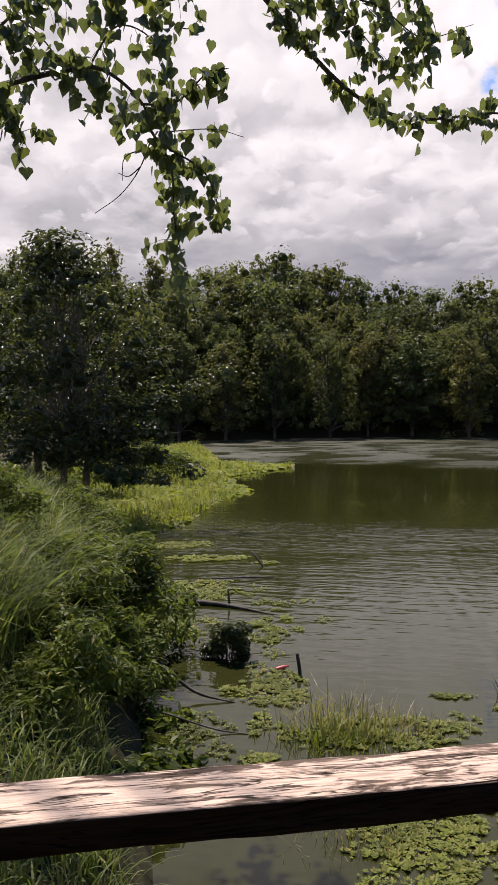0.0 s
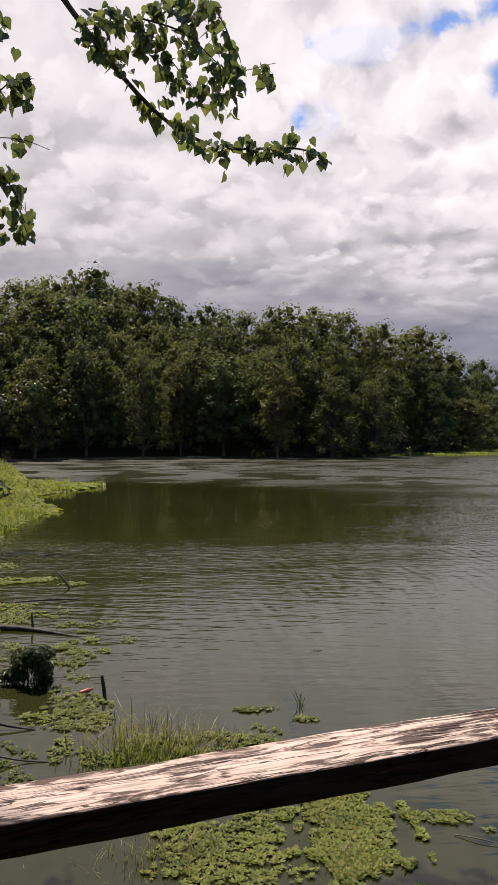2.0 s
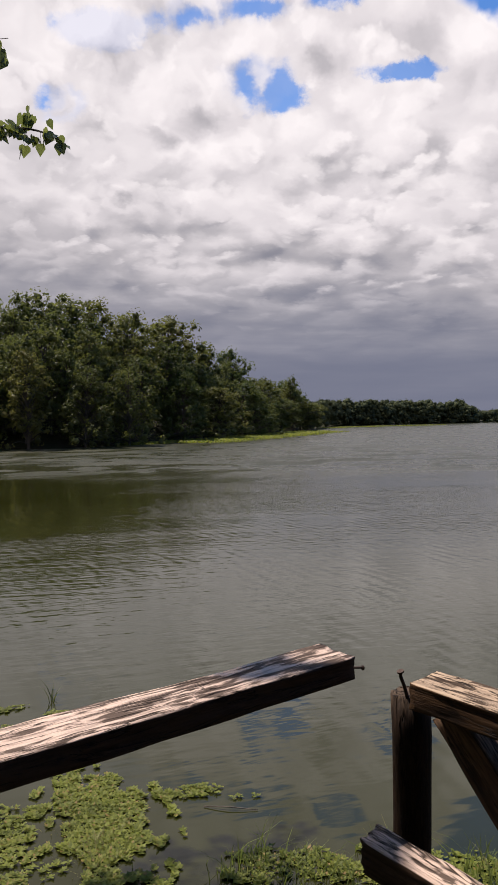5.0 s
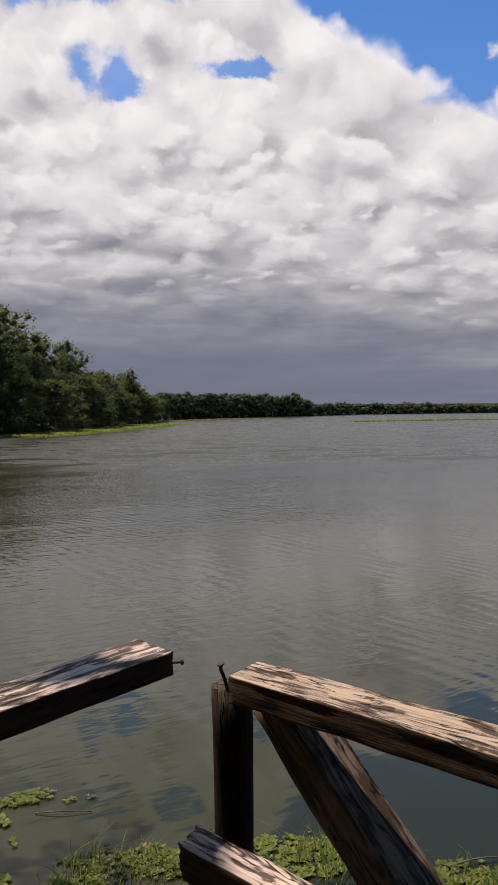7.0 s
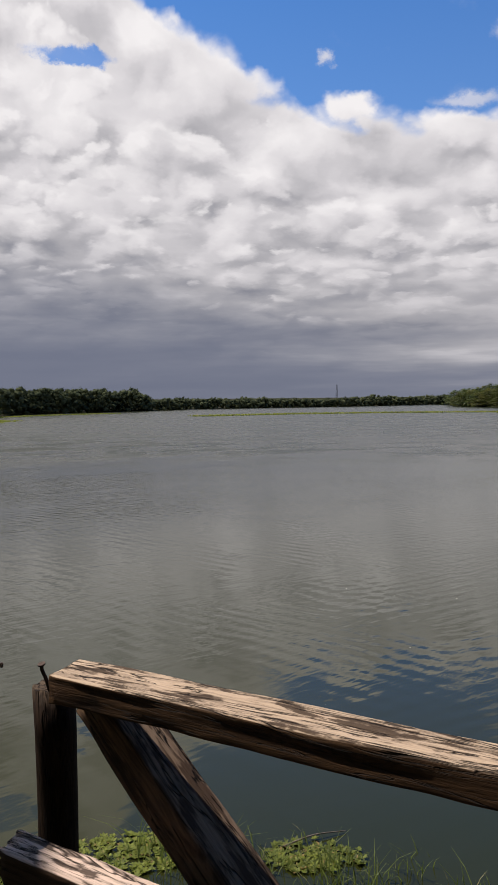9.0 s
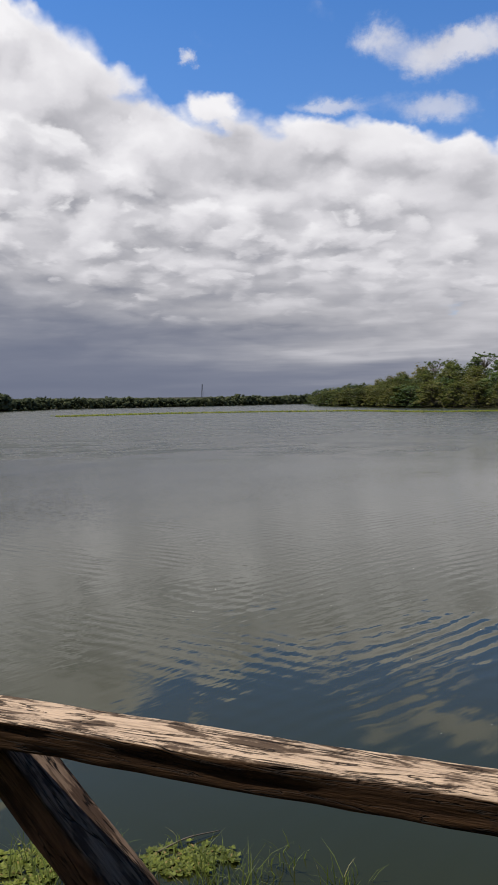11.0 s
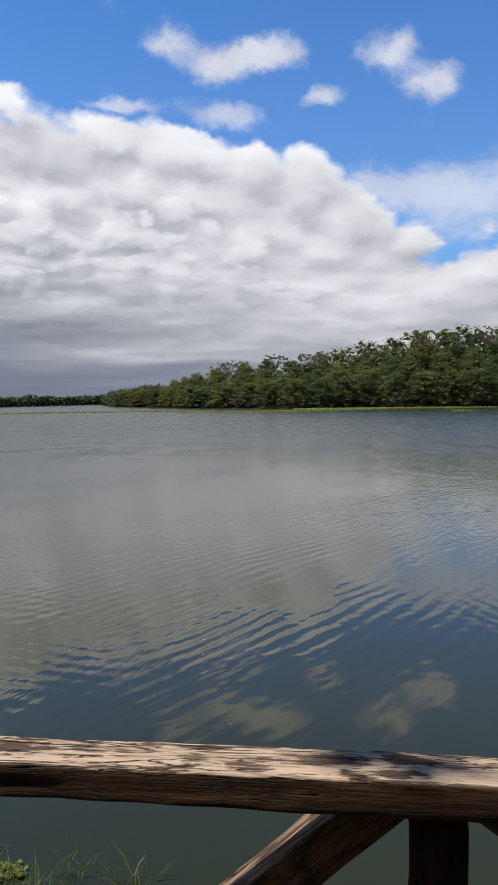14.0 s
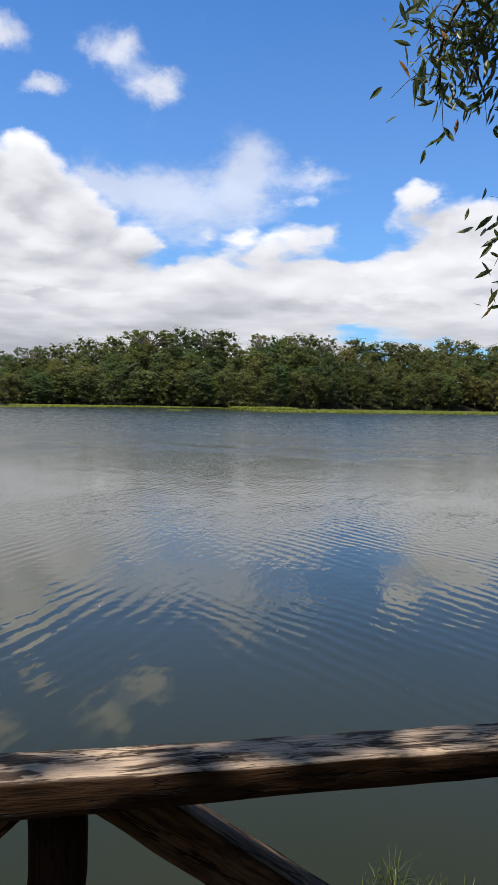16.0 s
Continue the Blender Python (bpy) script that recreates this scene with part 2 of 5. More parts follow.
def wood_material(name, pale, mid, dark, stain, lightened, skin=0.5, dark_run=0.0, dark_from=1.75):
    """Weathered sawn timber; the grain runs along the object's own x. Upward faces are painted as sunlit, sides as
    shaded. skin: how much dark skin is left on the upward faces.
    """
    m, n = material(name)
    own = n.add("ShaderNodeTexCoord").outputs["Object"]
    obi = n.add("ShaderNodeObjectInfo").outputs["Random"]
    tc = n.vec("ADD", own, n.xyz(n.math("MULTIPLY", obi, 17.0), 0.0, 0.0))
    grain = n.noise(n.vec("MULTIPLY", tc, (5.0, 52.0, 52.0)), 1.6, 8.0, 0.66, 0.5)
    fibre = n.noise(n.vec("MULTIPLY", tc, (9.0, 190.0, 190.0)), 1.5, 4.0, 0.6)
    blot = n.noise(n.vec("MULTIPLY", tc, (2.4, 7.0, 7.0)), 2.0, 5.0, 0.6, 0.6)
    crack = n.noise(n.vec("MULTIPLY", tc, (1.1, 15.0, 15.0)), 1.5, 4.0, 0.6, 0.8)
    col = n.mix(n.span(grain, 0.33, 0.62), mid, pale)
    col = n.mix(n.math("MULTIPLY", n.span(fibre, 0.52, 0.75), 0.55), col, dark)
    col = n.mix(n.math("MULTIPLY", n.span(blot, 0.56, 0.66), 0.75), col, stain)
    # sunlight and shade in the colour: pale upper faces, dark sides, islands of dark skin
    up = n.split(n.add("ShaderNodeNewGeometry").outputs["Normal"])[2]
    upward = n.span(n.math("ADD", up, n.math("MULTIPLY", n.math("SUBTRACT", grain, 0.5), 0.7)), 0.45, 0.8)
    face = n.mix(n.span(grain, 0.30, 0.56), tuple(0.42 * c for c in lightened), lightened)
    face = n.mix(n.math("MULTIPLY", n.span(fibre, 0.5, 0.72), 0.45), face, tuple(0.38 * c for c in lightened))
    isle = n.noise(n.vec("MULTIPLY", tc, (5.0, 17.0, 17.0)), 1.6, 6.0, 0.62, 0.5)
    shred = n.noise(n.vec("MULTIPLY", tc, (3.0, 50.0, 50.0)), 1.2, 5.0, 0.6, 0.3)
    # the dark skin grows denser along x, also standing for tree shade there
    left = n.math("ADD", n.math("ADD", n.math("MULTIPLY", isle, 0.65), n.math("MULTIPLY", shred, 0.35)), n.math("MULTIPLY", n.math("MAXIMUM", n.math("SUBTRACT", n.split(own)[0], dark_from), 0.0), dark_run))
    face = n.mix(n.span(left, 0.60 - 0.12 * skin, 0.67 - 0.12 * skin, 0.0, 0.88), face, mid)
    col = n.mix(upward, col, face)
    slit = n.span(n.math("ABSOLUTE", n.math("SUBTRACT", crack, 0.5)), 0.0, 0.017, 1.0, 0.0)
    col = n.mix(n.math("MULTIPLY", slit, 0.92), col, dark)
    p = n.add("ShaderNodeBsdfPrincipled")
    n.put(p.inputs["Base Color"], col)
    p.inputs["Roughness"].default_value = 0.75
    p.inputs["Specular IOR Level"].default_value = 0.1
    h = n.math("ADD", n.math("MULTIPLY", grain, 0.6), n.math("MULTIPLY", fibre, 0.4))
    h = n.math("SUBTRACT", n.math("ADD", h, n.math("MULTIPLY", shred, 0.5)), n.math("MULTIPLY", slit, 1.8))
    bp = n.add("ShaderNodeBump")
    bp.inputs["Strength"].default_value = 0.8
    bp.inputs["Distance"].default_value = 0.006
    n.put(bp.inputs["Height"], h)
    n.put(p.inputs["Normal"], bp.outputs[0])
    finish(n, p.outputs[0])
    return m


def soil_material(name):
    m, n = material(name)
    tc = n.add("ShaderNodeTexCoord").outputs["Object"]
    a = n.noise(tc, 0.35, 5.0)
    b = n.noise(tc, 7.0, 6.0, 0.6)
    p = n.add("ShaderNodeBsdfPrincipled")
    col = n.mix(n.span(a, 0.4, 0.6), (0.026, 0.021, 0.013), (0.022, 0.027, 0.010))
    col = n.mix(n.span(b, 0.45, 0.7), col, (0.045, 0.037, 0.022))
    n.put(p.inputs["Base Color"], col)
    p.inputs["Roughness"].default_value = 0.95
    p.inputs["Specular IOR Level"].default_value = 0.08
    bp = n.add("ShaderNodeBump")
    bp.inputs["Strength"].default_value = 0.8
    bp.inputs["Distance"].default_value = 0.05
    n.put(bp.inputs["Height"], b)
    n.put(p.inputs["Normal"], bp.outputs[0])
    finish(n, p.outputs[0])
    return m


def water_material():
    """Murky lake water: a dark green body under a rippled mirror."""
    m, n = material("lake_water")
    tc = n.add("ShaderNodeTexCoord").outputs["Object"]
    x, y, _ = n.split(tc)
    dist = n.math("SQRT", n.math("ADD", n.math("MULTIPLY", x, x), n.math("MULTIPLY", y, y)))
    body = n.noise(tc, 0.12, 3.0)
    col = n.mix(n.span(body, 0.35, 0.65), (0.0170, 0.0190, 0.0040), (0.0215, 0.0225, 0.0065))
    p = n.add("ShaderNodeBsdfPrincipled")
    n.put(p.inputs["Base Color"], col)
    p.inputs["IOR"].default_value = 1.305
    gust = n.noise(n.vec("MULTIPLY", tc, (0.055, 0.10, 1.0)), 1.0, 3.0, 0.5, 0.6)
    # cat's paws: patches where the breeze roughens the open water
    paws = n.noise(n.vec("MULTIPLY", tc, (0.16, 0.22, 1.0)), 1.0, 4.0, 0.6, 0.5)
    # the lee of the marsh spit lies calm
    lee_x, lee_y = n.math("DIVIDE", n.math("SUBTRACT", x, 8.0), 11.0), n.math("DIVIDE", n.math("SUBTRACT", y, 44.0), 15.0)
    lee = n.math("ADD", n.math("MULTIPLY", lee_x, lee_x), n.math("MULTIPLY", lee_y, lee_y))
    lee = n.span(n.math("ADD", lee, n.math("MULTIPLY", n.math("SUBTRACT", paws, 0.5), 1.6)), 0.45, 1.5, 0.10, 1.0)
    open_air = n.math("MULTIPLY", n.span(dist, 30.0, 65.0), n.span(x, 35.0, 80.0, 1.0, 0.15))
    wind = n.span(gust, 0.38, 0.64, 0.35, 1.0)
    wind = n.math("MULTIPLY", n.math("ADD", wind, n.math("MULTIPLY", n.math("MULTIPLY", n.math("SUBTRACT", paws, 0.5), 3.2), open_air)), lee)
    wind = n.math("ADD", n.math("MAXIMUM", wind, 0.05), n.math("MULTIPLY", n.math("MULTIPLY", open_air, n.span(dist, 55.0, 75.0)), n.span(paws, 0.4, 0.6, 0.2, 2.4)))

    def crests(turn, scale, stretch, warp=0.12):
        rot = n.add("ShaderNodeVectorRotate")
        rot.rotation_type = "Z_AXIS"
        n.put(rot.inputs["Vector"], tc)
        rot.inputs["Angle"].default_value = radians(turn)
        return n.noise(n.vec("MULTIPLY", rot.outputs[0], (1.0, stretch, 1.0)), scale, 2.0, 0.45, warp)

    bearing = n.math("DEGREES", n.math("ARCTAN2", x, y))
    sway = n.noise(tc, 0.16, 2.0, 0.5)
    sway2 = n.noise(tc, 0.7, 2.0, 0.5)

    def train(crest, length, seed):
        """Long crested ripples whose crests run along that bearing, in broken groups."""
        c = radians(crest)
        u = n.math("ADD", n.math("MULTIPLY", x, math.cos(c)), n.math("MULTIPLY", y, -math.sin(c)))
        phase = n.math("ADD", n.math("MULTIPLY", u, 2 * math.pi / length), n.math("ADD", n.math("MULTIPLY", sway, 20.0), n.math("MULTIPLY", sway2, 6.0)))
        crowd = n.noise(n.vec("ADD", tc, (seed, 0.0, 0.0)), 0.22, 3.0, 0.6)
        return n.math("MULTIPLY", n.math("SINE", phase), n.span(crowd, 0.36, 0.62))

    # ripples that run in from three quarters, over finer chop and a slow swell
    runs = n.math("MULTIPLY", train(8, 0.46, 3.0), n.span(bearing, 58, 74, 1.0, 0.15))
    runs = n.math("ADD", runs, n.math("MULTIPLY", train(114, 0.42, 9.0), n.math("MULTIPLY", n.span(bearing, 54, 72), n.span(bearing, 92, 104, 1.0, 0.2))))
    runs = n.math("ADD", runs, n.math("MULTIPLY", train(66, 0.44, 15.0), n.span(bearing, 88, 104)))
    runs = n.math("MULTIPLY", runs, n.span(dist, 26.0, 55.0, 1.0, 0.0))
    w1, w2, w4 = crests(24, 0.55, 5.6), crests(5, 1.1, 4.6), crests(14, 2.4, 3.4)
    w3 = n.noise(n.vec("MULTIPLY", tc, (1.0, 1.6, 1.0)), 0.33, 2.0, 0.5, 0.2)
    h = n.math("ADD", n.math("MULTIPLY", w1, n.span(bearing, 30, 60, 0.020, 0.009)), n.math("MULTIPLY", w2, n.span(bearing, 30, 60, 0.012, 0.006)))
    h = n.math("ADD", h, n.math("MULTIPLY", w4, n.math("MULTIPLY", n.span(dist, 12.0, 34.0, 0.002, 0.020), n.span(x, 18, 60, 1.0, 0.6))))
    h = n.math("ADD", n.math("MULTIPLY", h, wind), n.math("MULTIPLY", w3, n.span(dist, 20.0, 60.0, 0.012, 0.004)))
    h = n.math("ADD", h, n.math("MULTIPLY", runs, 0.0022))
    h = n.math("MULTIPLY", h, n.span(dist, 8.0, 18.0, 0.24, 1.0))
    bp = n.add("ShaderNodeBump")
    bp.inputs["Strength"].default_value = 1.0
    bp.inputs["Distance"].default_value = 1.0
    n.put(bp.inputs["Height"], h)
    n.put(p.inputs["Normal"], bp.outputs[0])
    # ripples too fine to tell apart blur the far mirror
    blur = n.math("ADD", n.span(dist, 16, 60, 0.02, 0.15), n.span(dist, 45, 110, 0.0, 0.13))
    ruffled = n.math("MULTIPLY", n.math("MULTIPLY", open_air, lee), n.math("MULTIPLY", n.span(dist, 52.0, 72.0), n.span(paws, 0.42, 0.60, 0.0, 0.34)))
    blur = n.math("ADD", blur, ruffled)
    n.put(p.inputs["Roughness"], n.math("MULTIPLY", n.math("MULTIPLY", blur, n.math("ADD", n.math("MULTIPLY", lee, 0.8), 0.2)), n.span(x, 30, 110, 1.0, 0.9)))
    finish(n, p.outputs[0])
    return m


def plain_material(name, col, rough=0.6, metal=0.0, vary=0.25, scale=8.0):
    m, n = material(name)
    tc = n.add("ShaderNodeTexCoord").outputs["Object"]
    a = n.noise(tc, scale, 5.0)
    p = n.add("ShaderNodeBsdfPrincipled")
    n.put(p.inputs["Base Color"], n.mix(a, tuple(c * (1 - vary) for c in col), tuple(min(1, c * (1 + vary)) for c in col)))
    p.inputs["Roughness"].default_value = rough
    p.inputs["Metallic"].default_value = metal
    finish(n, p.outputs[0])
    return m


M_SOIL = soil_material("bank_soil")
M_WATER = water_material()
# side tones are set near black for shade, top tones pale for sunlight
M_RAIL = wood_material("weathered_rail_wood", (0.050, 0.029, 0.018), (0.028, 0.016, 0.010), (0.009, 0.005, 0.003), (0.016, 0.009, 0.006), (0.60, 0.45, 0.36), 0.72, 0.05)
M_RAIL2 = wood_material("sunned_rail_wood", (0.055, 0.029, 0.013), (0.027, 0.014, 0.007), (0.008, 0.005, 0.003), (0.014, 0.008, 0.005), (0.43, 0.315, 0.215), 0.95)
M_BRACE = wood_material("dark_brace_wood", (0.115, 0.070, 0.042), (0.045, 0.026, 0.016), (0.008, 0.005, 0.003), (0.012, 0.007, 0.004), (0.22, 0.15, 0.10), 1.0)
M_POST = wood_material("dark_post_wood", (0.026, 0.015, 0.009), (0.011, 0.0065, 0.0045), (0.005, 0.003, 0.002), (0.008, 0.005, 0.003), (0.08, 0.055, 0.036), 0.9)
M_NAIL = plain_material("rusty_iron", (0.055, 0.035, 0.026), 0.7, 0.7, 0.4, 60.0)
M_BARK = bark_material("grey_bark", (0.07, 0.055, 0.04), (0.20, 0.17, 0.13))
M_TWIG = bark_material("brown_twig", (0.05, 0.035, 0.025), (0.13, 0.10, 0.075), 20.0)
# the grey bark at under half its tone, forest shade painted in
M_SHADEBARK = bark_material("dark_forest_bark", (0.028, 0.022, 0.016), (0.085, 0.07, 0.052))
M_FOREST = leaf_material("forest_leaves", (0.030, 0.040, 0.017), (0.145, 0.158, 0.058), None, 0.5, 0.42, 0.6, 0.22, 0.12, 0.7)
M_FOREST_OLIVE = leaf_material("olive_forest_leaves", (0.045, 0.052, 0.020), (0.17, 0.17, 0.064), None, 0.5, 0.42, 0.6, 0.22, 0.12, 0.7)
M_HILL = leaf_material("hill_leaves", (0.044, 0.060, 0.026), (0.14, 0.165, 0.06), None, 0.5, 0.42, 0.6, 0.22, 0.12, 0.95)
M_HILL_OLIVE = leaf_material("olive_hill_leaves", (0.06, 0.068, 0.028), (0.175, 0.18, 0.07), None, 0.5, 0.42, 0.6, 0.22, 0.12, 0.95)
M_FOREST_DEEP = leaf_material("deep_green_forest_leaves", (0.026, 0.038, 0.015), (0.105, 0.125, 0.045), None, 0.45, 0.35, 0.6, 0.22, 0.12, 0.7)
M_FARWOODS = leaf_material("distant_wood_leaves", (0.030, 0.040, 0.024), (0.12, 0.13, 0.062), None, 0.85, 0.15, 0.5, 0.1, 0.02)
M_HEART = leaf_material("heart_leaves", (0.066, 0.08, 0.042), (0.165, 0.19, 0.078), (0.32, 0.33, 0.07), 0.42, 0.42, 0.7, 0.9)
M_DARKLEAF = leaf_material("bank_tree_leaves", (0.018, 0.026, 0.011), (0.095, 0.11, 0.036), (0.15, 0.16, 0.04), 0.42, 0.3, 0.6, 0.5, 0.25)
M_NARROW = leaf_material("narrow_leaves", (0.045, 0.065, 0.025), (0.14, 0.16, 0.06), (0.35, 0.16, 0.04), 0.4, 0.35, 0.7, 1.0)
M_CANE = leaf_material("cane_grass", (0.016, 0.027, 0.007), (0.165, 0.200, 0.055), (0.30, 0.26, 0.12), 0.5, 0.42, 0.8, 0.7, 0.14)
M_SHRUB = leaf_material("bank_shrub_leaves", (0.012, 0.020, 0.005), (0.150, 0.185, 0.036), (0.22, 0.19, 0.05), 0.5, 0.38, 0.7, 1.1, 0.14)
M_MARSH = leaf_material("marsh_grass", (0.085, 0.098, 0.022), (0.24, 0.265, 0.055), (0.33, 0.25, 0.10), 0.6, 0.4, 0.6, 0.12, 0.15)
M_SEDGE = leaf_material("sedge_blades", (0.09, 0.095, 0.032), (0.25, 0.23, 0.085), (0.36, 0.27, 0.13), 0.55, 0.35, 0.9, 1.5)
M_LETTUCE = leaf_material("floating_weed", (0.030, 0.044, 0.007), (0.195, 0.22, 0.032), (0.26, 0.17, 0.06), 0.6, 0.3, 0.8, 1.6, 0.2)
M_RED = plain_material("faded_red_plastic", (0.45, 0.07, 0.05), 0.45)
M_PETAL = plain_material("pale_petal", (0.42, 0.41, 0.35), 0.7)
M_GREYWOOD = bark_material("waterlogged_wood", (0.025, 0.02, 0.016), (0.085, 0.07, 0.055), 9.0)
M_STEEL = plain_material("grey_steel", (0.16, 0.17, 0.19), 0.6, 0.3)


# ================= mesh tools =================
RNG = np.random.default_rng(7)
EYE = np.array((0.0, 0.0, 4.35))


def mesh_object(name, verts, faces, mat, parent=None, label="", smooth=False):
    me = bpy.data.meshes.new(name)
    me.from_pydata([tuple(v) for v in np.asarray(verts, float)], [], [tuple(int(i) for i in f) for f in faces])
    me.materials.append(mat)
    if smooth:
        me.polygons.foreach_set("use_smooth", [True] * len(me.polygons))
    me.update()
    ob = new(name, me)
    ob.parent = parent
    return tagged(ob, label)


def part(name, bm, mat, parent, label="", smooth=False):
    me = bpy.data.meshes.new(name)
    bm.to_mesh(me)
    bm.free()
    me.materials.append(mat)
    if smooth:
        me.polygons.foreach_set("use_smooth", [True] * len(me.polygons))
    ob = new(name, me)
    ob.parent = parent
    return tagged(ob, label)


def unit(v):
    return v / np.maximum(np.linalg.norm(v, axis=-1, keepdims=True), 1e-9)


def leaf_quads(at, normal, size, rng, slim=0.55, droop=0.0):
    """A folded rhombus at each place, facing roughly along its normal."""
    n = len(at)
    normal = unit(normal)
    side = unit(np.cross(normal, rng.normal(size=(n, 3))))
    along = np.cross(normal, side)
    along[:, 2] -= droop
    along = unit(along)
    s = np.asarray(size).reshape(-1, 1) * np.ones((n, 1))
    fold = normal * s * 0.12
    a, b = at - along * s * 0.5, at + along * s * 0.5
    c, d = at + side * s * slim * 0.5 + fold, at - side * s * slim * 0.5 + fold
    verts = np.stack([a, c, b, d], 1).reshape(-1, 3)
    idx = np.arange(n) * 4
    faces = np.stack([idx, idx + 1, idx + 2, idx + 3], 1)
    return verts, faces


def clump_leaves(centers, radii, per, size, rng, up=0.35, flat=0.75, slim=0.55):
    """Loose sprays of leaves, thick in the middle of each clump and thin at its rim."""
    at, nor = [], []
    for c, r in zip(centers, radii):
        k = int(per * rng.uniform(0.7, 1.3))
        d = rng.normal(size=(k, 3)) * 0.62
        spray = unit(rng.normal(size=(6, 3)) + np.array((0, 0, 0.35)))
        d = d + spray[rng.integers(6, size=k)] * rng.uniform(0, 0.75, (k, 1))
        d = d * np.minimum(1.0, 1.25 / np.maximum(np.linalg.norm(d, axis=1, keepdims=True), 1e-6))
        d[:, 2] = np.where(d[:, 2] < -0.5, -d[:, 2], d[:, 2])
        at.append(c + d * r * np.array((1, 1, flat)))
        nor.append(unit(d) + np.array((0, 0, up + 0.25)) + rng.normal(size=(k, 3)) * 0.6)
    at, nor = np.concatenate(at), np.concatenate(nor)
    return leaf_quads(at, nor, size * rng.uniform(0.55, 1.35, len(at)), rng, slim)


PHI = (1 + 5**0.5) / 2
ICO = unit(np.array([(-1, PHI, 0), (1, PHI, 0), (-1, -PHI, 0), (1, -PHI, 0), (0, -1, PHI), (0, 1, PHI), (0, -1, -PHI), (0, 1, -PHI), (PHI, 0, -1), (PHI, 0, 1), (-PHI, 0, -1), (-PHI, 0, 1)]))
ICO_FACES = ((0, 11, 5), (0, 5, 1), (0, 1, 7), (0, 7, 10), (0, 10, 11), (1, 5, 9), (5, 11, 4), (11, 10, 2), (10, 7, 6), (7, 1, 8), (3, 9, 4), (3, 4, 2), (3, 2, 6), (3, 6, 8), (3, 8, 9), (4, 9, 5), (2, 4, 11), (6, 2, 10), (8, 6, 7), (9, 8, 1))


def dense_crown(centers, radii, per, size, rng, up=0.45, flat=0.8, slim=0.55, core=0.72):
    """Clumps of leaves, each round a knot of inner foliage."""
    pieces = [clump_leaves(centers, radii, per, size, rng, up, flat, slim)]
    for c, r in zip(centers, radii):
        pieces.append((c + ICO * r * core * rng.uniform(0.75, 1.2, (12, 1)) * np.array((1, 1, flat)), ICO_FACES))
    return joined(pieces)


def tube(points, radii, sides=7):
    """Verts and faces of a tapered tube through the points, closed at its ends."""
    pts = np.asarray(points, float)
    tan = unit(np.gradient(pts, axis=0))
    ref = np.array((0.31, 0.83, 0.46)) if abs(tan[0] @ np.array((0.31, 0.83, 0.46))) < 0.9 else np.array((1.0, 0, 0))
    u = unit(np.cross(tan, ref))
    v = np.cross(tan, u)
    ang = np.linspace(0, 2 * np.pi, sides, endpoint=False)
    ring = np.cos(ang)[None, :, None] * u[:, None] + np.sin(ang)[None, :, None] * v[:, None]
    verts = (pts[:, None] + ring * np.asarray(radii, float)[:, None, None]).reshape(-1, 3)
    faces = []
    for i in range(len(pts) - 1):
        for j in range(sides):
            k = (j + 1) % sides
            faces.append((i * sides + j, i * sides + k, (i + 1) * sides + k, (i + 1) * sides + j))
    faces.append(tuple(range(sides - 1, -1, -1)))
    faces.append(tuple((len(pts) - 1) * sides + j for j in range(sides)))
    return verts, faces


def joined(pieces):
    verts, faces, base = [], [], 0
    for v, f in pieces:
        verts.append(np.asarray(v))
        faces += [tuple(int(i) + base for i in q) for q in f]
        base += len(v)
    return np.concatenate(verts), faces


def curved(points, steps=6):
    """A smooth line (Catmull-Rom) through the points."""
    p = np.asarray(points, float)
    p = np.vstack([2 * p[0] - p[1], p, 2 * p[-1] - p[-2]])
    out = []
    for i in range(1, len(p) - 2):
        for t in np.linspace(0, 1, steps, endpoint=False):
            a, b, c, d = p[i - 1 : i + 3]
            out.append(0.5 * (2 * b + (c - a) * t + (2 * a - 5 * b + 4 * c - d) * t**2 + (3 * b - a - 3 * c + d) * t**3))
    out.append(p[-2])
    return np.array(out)


def blades(base, height, lean, width, rng, segs=4, bend=0.6):
    """Arching grass blades: tapered strips. base (n,3); lean is how far the tip goes sideways."""
    n = len(base)
    a = rng.uniform(0, 2 * np.pi, n)
    d = np.stack([np.cos(a), np.sin(a), np.zeros(n)], 1)
    s = np.stack([-np.sin(a), np.cos(a), np.zeros(n)], 1)
    tw = rng.normal(size=(n, 1)) * 0.5
    s = unit(s + d * tw)
    t = np.linspace(0, 1, segs + 1)
    rows = []
    for k in t:
        h = height * (k - bend * 0.45 * k**3)
        p = base + d * (lean * (k**1.8))[:, None] + np.array((0, 0, 1.0)) * h[:, None]
        w = width * (1 - k) ** 0.7 * (0.6 + 0.8 * min(k * 3, 1)) * 0.5 + 0.0006
        rows.append(np.stack([p - s * w[:, None], p + s * w[:, None]], 1))
    verts = np.stack(rows, 1).reshape(-1, 3)
    per = 2 * (segs + 1)
    quad = np.array([(2 * k, 2 * k + 1, 2 * k + 3, 2 * k + 2) for k in range(segs)])
    faces = (np.arange(n)[:, None, None] * per + quad[None]).reshape(-1, 4)
    return verts, faces


# ================= ground and water =================
def bank_line(y):
    """The left bank's water line: x for a given y."""
    return np.interp(y, [-50, 4, 6, 9, 13, 17, 25, 50, 90, 400], [3, 0.2, -0.7, -1.0, -1.5, -2.1, -3.6, -9.5, -14, -60])


